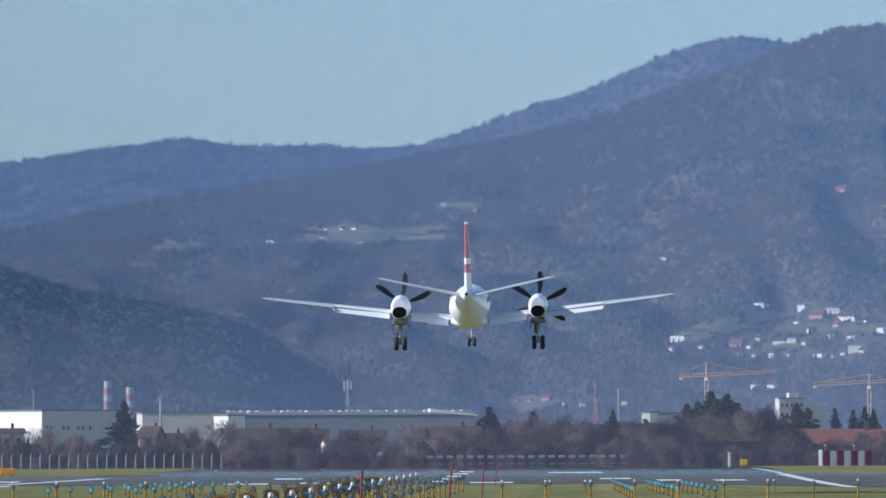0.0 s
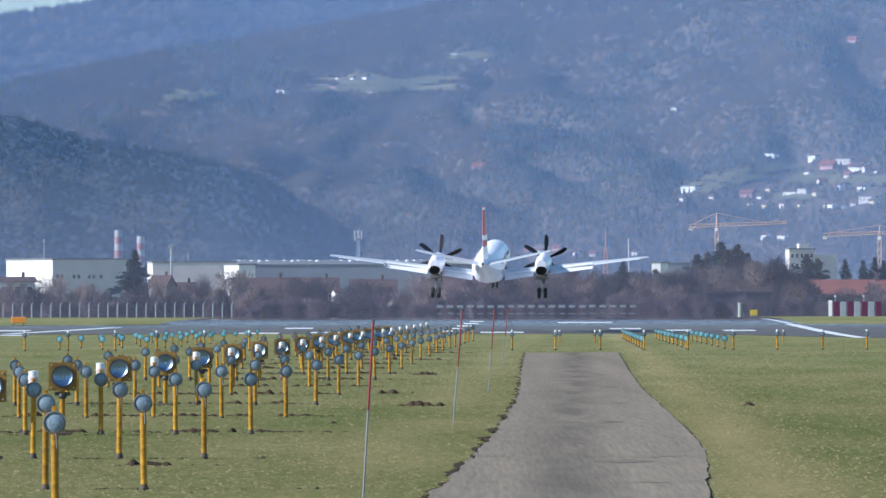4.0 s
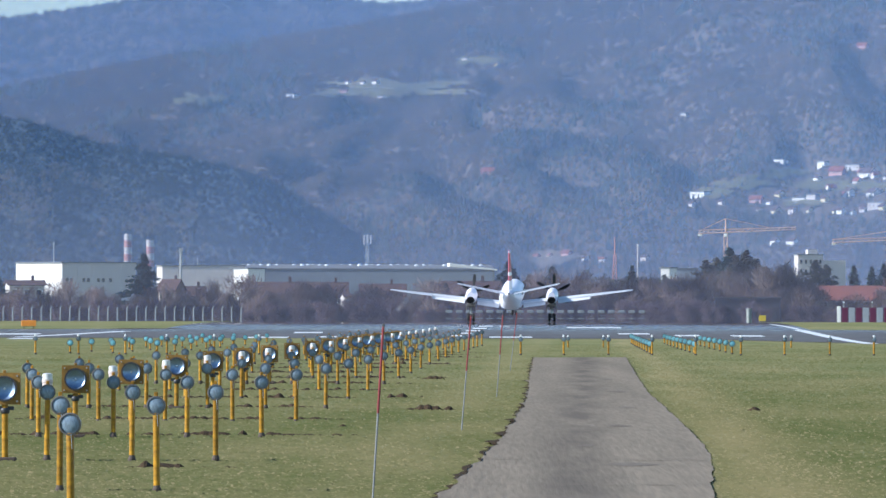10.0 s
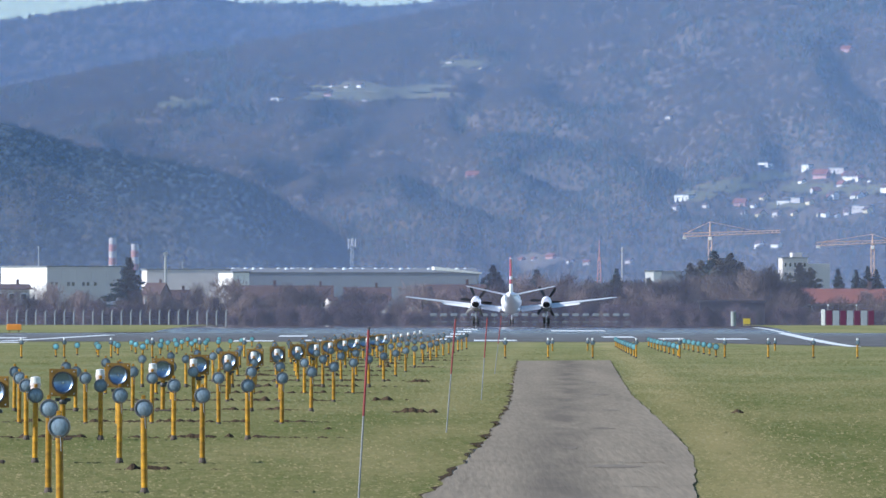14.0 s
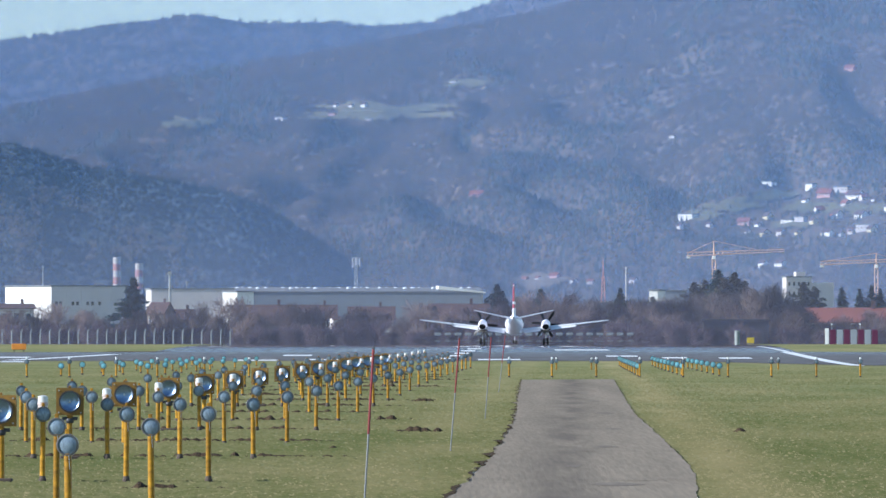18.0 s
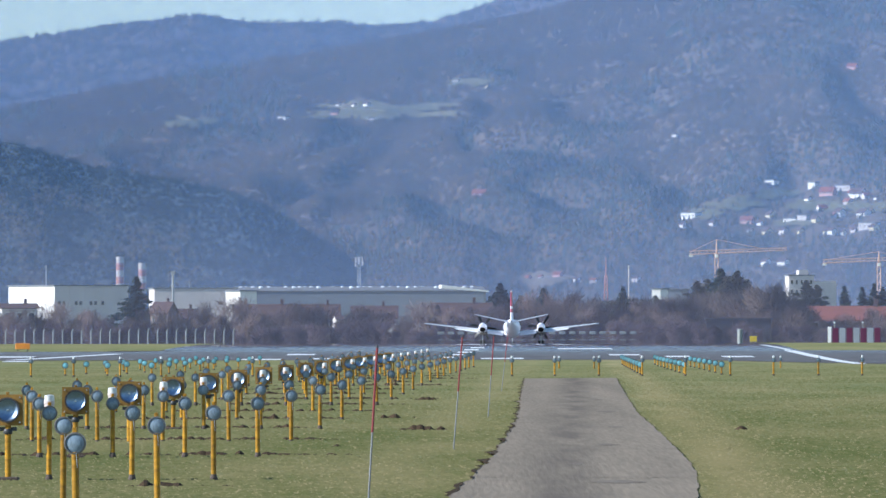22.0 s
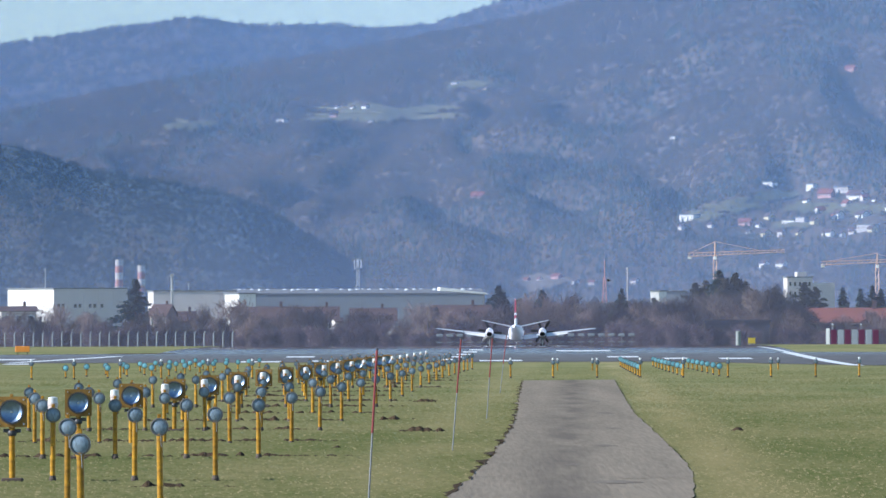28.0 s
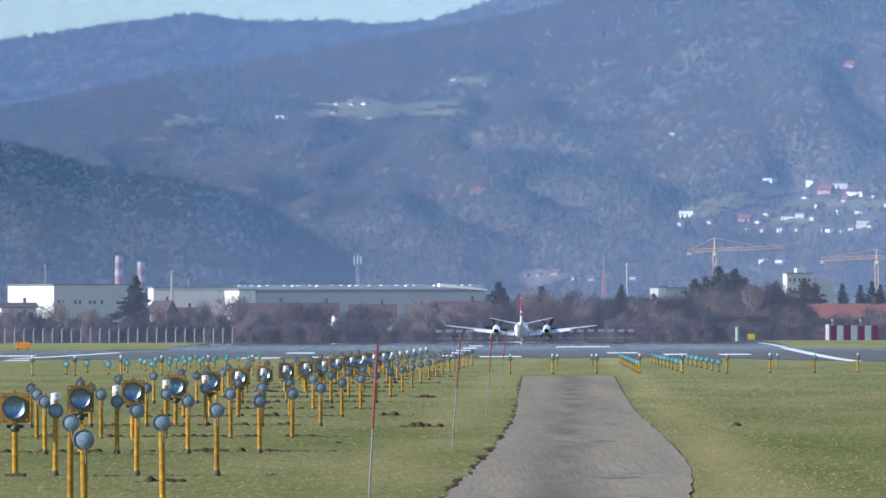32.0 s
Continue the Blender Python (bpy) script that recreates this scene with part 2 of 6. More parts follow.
def soft_normals(me, normals):
    """Shades the small crowns and blades of a mesh along with the mass that they belong to."""
    me.polygons.foreach_set("use_smooth", [True] * len(me.polygons))
    me.normals_split_custom_set_from_vertices(normals)


# ---- ground ----
GROUND_Y = (-6000, 0, 150, 183, 213, 243, 303, 423, 543, 603, 705, 834, 880, 940, 1000, 1060, 1110, 1250, 1390, 1515, 1600, 1700, 1850, 1950, 2600, 5200)
GROUND_Z = (0.0, 0.05, 0.15, 0.22, 0.30, 0.43, 0.54, 0.66, 0.82, 0.91, 0.90, 0.88, 1.00, 1.27, 1.60, 1.93, 2.14, 2.20, 2.16, 2.00, 1.82, 1.64, 1.42, 1.34, 1.30, 1.30)


def ground_z(y):
    return float(np.interp(y, GROUND_Y, GROUND_Z))


def soft_z(y):
    """The ground's height with its bends rounded."""
    s = 6 + 0.03 * max(y, 0)
    return sum(ground_z(y + k * s) for k in (-1.5, -1, -0.5, 0, 0.5, 1, 1.5)) / 7


def sheet(name, left, right, y0, y1, lift, material, columns=6, rows=60, label="", category="", wave=0.0):
    """A strip of surface laid on the ground between two sides, given as functions of the distance."""
    verts, faces = [], []
    for j in range(rows + 1):
        y = y0 + (y1 - y0) * j / rows
        a, b = left(y), right(y)
        for i in range(columns + 1):
            x = a + (b - a) * i / columns
            verts.append((x, y, soft_z(y) + lift + wave * noise.noise((x * 0.2, y * 0.03, 0))))
    for j in range(rows):
        for i in range(columns):
            k = j * (columns + 1) + i
            faces.append((k, k + 1, k + columns + 2, k + columns + 1))
    ob = new(name, mesh_from(name, verts, faces, material, True))
    return tagged(ob, label, category, kind="structure")


def build_ground():
    ys = [-6000, -2000, -400, -200, -100, 0, 60, 120] + list(np.arange(140, 720, 4.0)) + list(np.arange(720, 2000, 12.0)) + [2050, 2200, 2400, 2600, 3000, 3600, 4300, 5200]
    xs = [-6000, -1500, -700, -300, -120, -60, -45] + list(np.arange(-36, 37, 2.0)) + [45, 60, 120, 300, 700, 1500, 6000]
    verts = [(x, y, soft_z(y) + (0.05 * noise.noise((x * 0.13, y * 0.05, 3)) if (14 < abs(x) < 50) and y < 600 else 0)) for y in ys for x in xs]
    n = len(xs)
    faces = [(j * n + i, j * n + i + 1, j * n + n + i + 1, j * n + n + i) for j in range(len(ys) - 1) for i in range(n - 1)]
    tagged(new("ground", mesh_from("ground", verts, faces, GRASS, True)), "short winter grass, green with pale dry patches", "grass", kind="structure")


def bend(*pairs):
    ys, xs = [p[1] for p in pairs], [p[0] for p in pairs]
    return lambda y: float(np.interp(y, ys, xs))


ROAD_LEFT = bend((-3.5, -60), (-0.9, 130), (-0.24, 174), (0.38, 210), (0.92, 240), (1.26, 266), (1.73, 306), (2.2, 360), (2.71, 433), (3.74, 568))
ROAD_RIGHT = bend((1.2, -60), (3.3, 130), (3.74, 174), (4.69, 220), (5.05, 266), (5.71, 353), (7.0, 467), (8.17, 568))


def axis_x(y):
    """The runway's centre line."""
    return 1.3 + 0.0085 * (y - 850)


def build_paving():
    rag = lambda f, s, k=1.0: (lambda y: f(y) + 0.16 * k * noise.noise((y * 0.11, s, 0)) + 0.10 * k * noise.noise((y * 0.31, s, 4)))
    sheet("road", rag(ROAD_LEFT, 1), rag(ROAD_RIGHT, 2, 0.35), -50, 568, 0.05, ROAD, 8, 420, "cracked grey asphalt service road with ragged edges", "road", 0.02)
    side = rag(ROAD_LEFT, 1)
    bare = lambda y: max(0, noise.noise((y * 0.16, 7, 1)) + 0.45 * noise.noise((y * 0.5, 3, 2)) + 0.16)
    sheet("verge", lambda y: side(y) - 0.26 * bare(y), lambda y: side(y) + 0.07 * bare(y), -50, 568, 0.058, EARTH, 2, 420,
          "dark soil edge along the asphalt road", "verge")
    # the grass bank that runs up to the asphalt on the other side
    edge = rag(ROAD_RIGHT, 2, 0.35)
    verts, faces = [], []
    for j in range(421):
        y = -50 + 618 * j / 420
        over = 0.07 * noise.noise((y * 0.35, 6, 2)) + 0.05 * noise.noise((y * 1.1, 2, 6))
        verts += [(edge(y) - 0.03, y, soft_z(y) + 0.022), (edge(y) + 0.08, y, soft_z(y) + 0.022 + 0.2 * over), (edge(y) + 0.30, y, soft_z(y) - 0.01)]
        if j:
            k = 3 * j
            faces += [(k - 3, k - 2, k + 1, k), (k - 2, k - 1, k + 2, k + 1)]
    tagged(new("verge", mesh_from("verge", verts, faces, GRASS, True)), "low bank of dry grass along the asphalt road", "verge", kind="structure")
    def wide(y):
        return 140 if y < 965 else 140 - (y - 965) * 2.25 if y < 1015 else 27.5
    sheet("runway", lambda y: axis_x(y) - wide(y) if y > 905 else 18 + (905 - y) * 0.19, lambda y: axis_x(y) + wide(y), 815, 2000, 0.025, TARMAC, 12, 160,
          "dark asphalt runway with a low crest, glossed far off for mirage", "runway")
    sheet("verge", lambda y: axis_x(y) - wide(y) - 4 - 2 * noise.noise((y * 0.4, 3, 8)), lambda y: axis_x(y) - wide(y) + 1.5, 985, 1022, 0.034, EARTH, 2, 40,
          "strip of dark soil between grass and runway", "verge")


def tar_patch(x0, x1, y0, y1, seed):
    mid, half = (x0 + x1) / 2, (x1 - x0) / 2
    swell = lambda y: max(0.04, math.sin(math.pi * (y - y0) / (y1 - y0))) ** 0.6
    sheet("tar_patch", lambda y: mid - half * swell(y) * (1 + 0.7 * noise.noise((y * 0.5, seed, 0))), lambda y: mid + half * swell(y) * (1 + 0.7 * noise.noise((y * 0.5, seed, 5))), y0, y1, 0.056, TAR, 3, 16, "dark worn patch on the asphalt road", "road patch", 0.02)


def stripe(x0, x1, y0, y1, skew=0.0):
    sheet("runway_marking", lambda y: x0 + skew * (y - y0), lambda y: x1 + skew * (y - y0), y0, y1, 0.032, MARKING, 1, max(2, int((y1 - y0) / 12)),
          "white painted runway marking", "marking")


build_ground()
build_paving()
for k_, (x_, w_, y_, d_) in enumerate(((3.3, 0.5, 258, 4), (2.6, 0.9, 206, 4), (4.1, 0.45, 300, 5), (4.5, 0.6, 352, 7), (5.0, 0.5, 410, 9), (2.4, 0.3, 228, 3), (5.2, 0.4, 455, 10))):
    tar_patch(x_, x_ + w_, y_, y_ + d_, k_)


def crack(y, seed):
    """A dark transverse joint, broken along its line."""
    n = lambda v: noise.noise((v * 0.9, seed, 1))
    me_v, me_f = [], []
    a, b = ROAD_LEFT(y) + 0.1, ROAD_RIGHT(y) - 0.1
    steps = 26
    for i in range(steps + 1):
        x = a + (b - a) * i / steps
        w = 0.15 * max(0.12, 0.6 + n(x * 2))
        yy = y + 1.2 * n(x + 9) + 0.25 * math.sin(7 * x)
        me_v += [(x, yy - w, soft_z(yy) + 0.066), (x, yy + w, soft_z(yy) + 0.066)]
    for i in range(steps):
        if n(i * 0.7 + 30) > -0.25:
            me_f.append((2 * i, 2 * i + 2, 2 * i + 3, 2 * i + 1))
    tagged(new("road_crack", mesh_from("road_crack", me_v, me_f, TAR)), "dark transverse crack in the asphalt road", "crack", kind="structure")


for k_, y_ in enumerate((186, 213, 251, 322)):
    crack(y_, k_ * 3.7)


# ---- markings on the runway ----
def build_markings():
    # edge lines, with the slanting line of the turning pad
    stripe(-33.9, -32.7, 912, 985, 0.085)
    stripe(28.7, 29.7, 836, 1012)
    stripe(29.2, 29.7, 1018, 1110)
    for x0, x1, y0 in ((-13.0, -10.7, 965), (-15.8, -12.7, 907), (-10.4, -6.1, 914), (2.7, 6.0, 914), (13.2, 15.7, 955), (21.8, 24.3, 932), (17.4, 19.4, 935), (-33.3, -31.2, 888), (-36.6, -32.9, 942), (9.8, 14.5, 1034)):
        stripe(x0, x1, y0, y0 + 13)
    for k in range(5):
        x = 0.4 + 0.6 * k
        stripe(x - 0.62, x + 0.62, 928 + 31 * k, 942 + 31 * k)


build_markings()


# ---- approach lights ----
def post_light(kind, z_head, label):
    """A round lamp on a yellow post: tube, foot, housing ring, glass and a lug on top; some carry a white flash canister."""
    names = {"disc": ("approach_light", YELLOW), "flash": ("flash_approach_light", YELLOW), "teal": ("side_row_light", YELLOW), "bar": ("crossbar_light", YELLOW)}
    ob = thing(names[kind][0], Matrix.Identity(4), label, "runway light", "approach lights")
    r = {"disc": 0.145, "flash": 0.14, "teal": 0.17, "bar": 0.125}[kind]
    smooth(part("post", rod((0, 0, -0.1), (0, 0, z_head - r * 0.8), 0.05, 0.05, 12), names[kind][1], ob))
    part("foot", lathe([(0.07, -0.05), (0.07, 0.03), (0.058, 0.06), (0.052, 0.09)], n=12), FOOT, ob, "rusty flange foot")
    face = Matrix.Translation((0, -0.02, z_head)) @ Matrix.Rotation(radians(90), 4, "X")
    smooth(part("housing", lathe([(0.05, -0.16), (r * 0.75, -0.10), (r, -0.03), (r, 0.03), (r * 0.86, 0.035), (r * 0.84, 0.01)], face, 24), RING, ob, "grey round housing"))
    smooth(part("lens", lathe([(r * 0.845, 0.012), (r * 0.6, 0.030), (r * 0.25, 0.040)], face, 24), TEAL if kind == "teal" else LENS, ob,
                "teal glass lens" if kind == "teal" else "blue-grey glass lens"))
    if kind in ("disc", "flash"):
        part("lug", box(-0.03, 0.03, -0.03, 0.03, z_head + r - 0.01, z_head + r + 0.06, 0.008), YELLOW, ob)
    if kind == "bar":
        smooth(part("cap", lathe([(0.055, z_head + r - 0.02), (0.058, z_head + r + 0.03), (0.045, z_head + r + 0.10), (0.02, z_head + r + 0.11)], n=12), WHITE, ob, "white glass cap"))
    if kind == "flash":
        z1 = z_head + r
        back = Matrix.Translation((0.0, 0.10, 0))
        can = smooth(part("canister", lathe([(0.088, z1 - 0.06), (0.088, z1 + 0.02), (0.098, z1 + 0.03), (0.098, z1 + 0.075), (0.09, z1 + 0.08)], back, 18), CANBASE, ob, "pinkish-white canister base"))
        smooth(part("glass", lathe([(0.09, z1 + 0.08), (0.092, z1 + 0.10), (0.086, z1 + 0.12), (0.092, z1 + 0.14), (0.086, z1 + 0.16), (0.088, z1 + 0.18), (0.03, z1 + 0.195)], back, 18), WHITE, can, "ribbed white glass"))
    if kind == "disc":
        part("cable", rod((0.02, -0.056, z_head - r * 0.9), (0.03, -0.058, z_head - r - 0.17), 0.005, 0.004, 6), GALV, ob, "short pale cable")
    return ob


def box_light(z_head):
    """A large mirror lamp in a square ochre board on one post."""
    ob = thing("mirror_approach_light", Matrix.Identity(4), "large mirror lamp in a square ochre board on a post", "runway light", "mirror lamps")
    h = 0.28
    smooth(part("leg", rod((0, 0.05, -0.1), (0, 0.05, z_head - h), 0.058, 0.058, 14), YELLOW, ob))
    smooth(part("collar", lathe([(0.07, z_head - h - 0.16), (0.085, z_head - h - 0.14), (0.085, z_head - h - 0.08), (0.07, z_head - h - 0.06)], Matrix.Translation((0, 0.05, 0)), 14), DARK, ob, "dark clamp collar"))
    part("foot", box(-0.2, 0.2, -0.06, 0.16, -0.03, 0.05, 0.02), FOOT, ob, "rusty footing")
    part("yoke", box(-0.16, 0.16, 0.02, 0.10, z_head - h - 0.10, z_head - h - 0.03, 0.01), DARK, ob)
    bm = bmesh.new()
    n, r = 32, 0.210
    outer, inner, back = [], [], []
    for i in range(n):
        a = 2 * math.pi * i / n
        c, s = math.cos(a), math.sin(a)
        k = h / max(abs(c), abs(s))
        outer.append(bm.verts.new((k * c, -0.03, z_head + k * s)))
        back.append(bm.verts.new((k * c, 0.07, z_head + k * s)))
        inner.append(bm.verts.new((r * c, -0.03, z_head + r * s)))
    deep = [bm.verts.new((v.co.x, 0.07, v.co.z)) for v in inner]
    for i in range(n):
        j = (i + 1) % n
        bm.faces.new((outer[i], outer[j], inner[j], inner[i]))
        bm.faces.new((outer[j], outer[i], back[i], back[j]))
        bm.faces.new((inner[i], inner[j], deep[j], deep[i]))
        bm.faces.new((back[i], back[j], deep[j], deep[i]))
    part("board", bm, OCHRE, ob, "square ochre board")
    face = Matrix.Translation((0, -0.035, z_head)) @ Matrix.Rotation(radians(90), 4, "X")
    smooth(part("bezel", lathe([(0.228, 0.0), (0.228, 0.035), (0.196, 0.035), (0.194, 0.0)], face, 32, caps=False), DARK, ob, "dark bezel ring"))
    dish = smooth(part("reflector", lathe([(0.196, 0.0), (0.176, -0.022), (0.13, -0.047), (0.08, -0.064), (0.025, -0.068)], face, 32, caps="end"), MIRROR, ob, "concave mirror dish"))
    smooth(part("bulb", lathe([(0.016, -0.066), (0.024, -0.045), (0.018, -0.025), (0.004, -0.018)], face, 12), WHITE, dish))
    part("lug", box(-0.03, 0.03, -0.02, 0.04, z_head + h, z_head + h + 0.05, 0.01), OCHRE, ob)
    for sx in (-0.225, 0.225):
        for sz in (-0.225, 0.225):
            part("bolt", rod((sx, -0.03, z_head + sz), (sx, -0.05, z_head + sz), 0.018, 0.014, 8), GALV, ob, "bright corner bolt")
    return ob


def build_approach_lights():
    """Rows every 30 m, six round lamps 1.5 m apart and the mirror lamp in their middle."""
    protos = {}
    rng = random.Random(4)
    for k in range(22):
        y = 153 + 30.0 * k
        z = soft_z(y)
        right = -4.5 + 0.0105 * (y - 183)
        head = 2.9 - np.interp(y, (153, 423, 573, 693, 783), (1.38, 1.33, 1.26, 1.2, 1.1)) - z
        for j in range(7):
            x = right - (1.5 * j if j < 3 else 3.75 if j == 3 else 1.5 * (j - 1))
            if 784 + x / y * 21400 < -120:
                continue
            kind = "box" if j == 3 else "flash" if j == 2 else "disc"
            if kind == "box" and k > 17:
                continue
            zh = round(head / 0.1) * 0.1
            key = (kind, round(zh, 1))
            m = pose(x + rng.uniform(-0.03, 0.03), y + rng.uniform(-0.15, 0.15), z + head - zh, rng.uniform(-0.8, 0.8), rng.uniform(-0.8, 0.8), rng.uniform(-7, 7))
            if key not in protos:
                if kind == "box":
                    protos[key] = box_light(zh + 0.06)
                else:
                    protos[key] = post_light(kind, zh, "round glass lamp on a yellow post standing in grass" if kind == "disc" else
                                             "round lamp with a white flash canister on a yellow post")
                protos[key].matrix_basis = m
            else:
                copy_thing(protos[key], m)
    bar = None
    for x in [35, 112, 196, 270, 355, 435] + [903, 980, 1060, 1138, 1216, 1297, 1375, 1456, 1535]:
        m = pose((x - 784) / 21400 * 603, 603, soft_z(603), 0, 0, rng.uniform(-6, 6))
        if bar:
            copy_thing(bar, m)
        else:
            bar = post_light("bar", 0.80, "crossbar lamp with a white cap on a yellow post")
            bar.matrix_basis = m
    for x in (-6.1, 5.1, 7.3, 12.1, 19.0):
        copy_thing(bar, pose(x + 2, 745, soft_z(745) - 0.25))
    teal = None
    for k in range(9):
        y = 618 + 27.0 * k
        for side in (-15.5, -17.8, -20.0, 9.95, 12.25, 14.2):
            if side > 14 and k > 6:
                continue
            m = pose(side + 0.0105 * (y - 603), y, soft_z(y), 0, 0, rng.uniform(-5, 5))
            if teal:
                copy_thing(teal, m)
            else:
                teal = post_light("teal", 0.55, "side row lamp with a teal glass face on a yellow post")
                teal.matrix_basis = m
    for x, y, h, lean in ((-1.15, 170.4, 2.55, 3.4), (0.16, 255.5, 2.45, 4.6), (1.20, 338.4, 2.35, 4.2), (2.20, 470.0, 2.3, 6.5)):
        pole = thing("marker_pole", pose(x, y, soft_z(y), 0, lean, 0), "thin steel marker pole with a red upper half", "marker pole", "marker poles")
        smooth(part("shaft", rod((0, 0, -0.2), (0, 0, h * 0.52), 0.0145, 0.0145, 8), POLEGREY, pole))
        smooth(part("red_tip", rod((0, 0, h * 0.52), (0, 0, h), 0.018, 0.018, 8), REDPAINT, pole, "red painted upper half"))
        part("cap", rod((0, 0, h), (0, 0, h + 0.04), 0.024, 0.015, 8), DARK, pole)


build_approach_lights()


# ---- aeroplane ----
PLANE_WHITE = mat("aircraft_white", (0.84, 0.82, 0.90), 0.35, second=(0.76, 0.745, 0.82), scale=0.6, fine=5, spec=0.4)
WINGPAINT = mat("wing_grey", (0.50, 0.51, 0.54), 0.35, second=(0.42, 0.43, 0.46), scale=0.9, fine=6)
FLAPPAINT = mat("flap_white", (0.76, 0.76, 0.77), 0.35, scale=1.2, amount=0.08)
BLADE = mat("propeller_black", (0.018, 0.018, 0.02), 0.4, scale=3, amount=0.3)
RUBBER = mat("tyre_rubber", (0.02, 0.02, 0.021), 0.8, scale=6, amount=0.3)
SOOT = mat("exhaust_soot", (0.012, 0.011, 0.010), 0.9, scale=6, amount=0.4)
AIRRED = mat("tail_red", (0.40, 0.008, 0.080), 0.4, scale=1.0, amount=0.15, spec=0.3)
STRUT = mat("gear_steel", (0.45, 0.45, 0.46), 0.4, 0.6, scale=6, amount=0.3)
GLASS = mat("cabin_glass", (0.02, 0.025, 0.03), 0.08, scale=5, spec=0.8)


def aerofoil(x, y_lead, chord, z, thick, twist=0.0, n=10):
    """A wing section in the y-z plane; y runs forward."""
    pts = []
    for i in range(2 * n):
        a = math.pi * i / n
        c = 0.5 - 0.5 * math.cos(a)
        t = 5 * thick * (0.2969 * math.sqrt(c) - 0.126 * c - 0.3516 * c * c + 0.2843 * c ** 3 - 0.1036 * c ** 4)
        s = 1 if i < n else -1
        py, pz = -c * chord, s * t * chord + 0.02 * chord * math.sin(math.pi * c)
        pts.append(Vector((x, y_lead + py * math.cos(twist) + pz * math.sin(twist), z + pz * math.cos(twist) + py * math.sin(twist))))
    return pts


def wing_z(x):
    return 1.80 + (abs(x) - 1.0) * math.tan(radians(7.0))


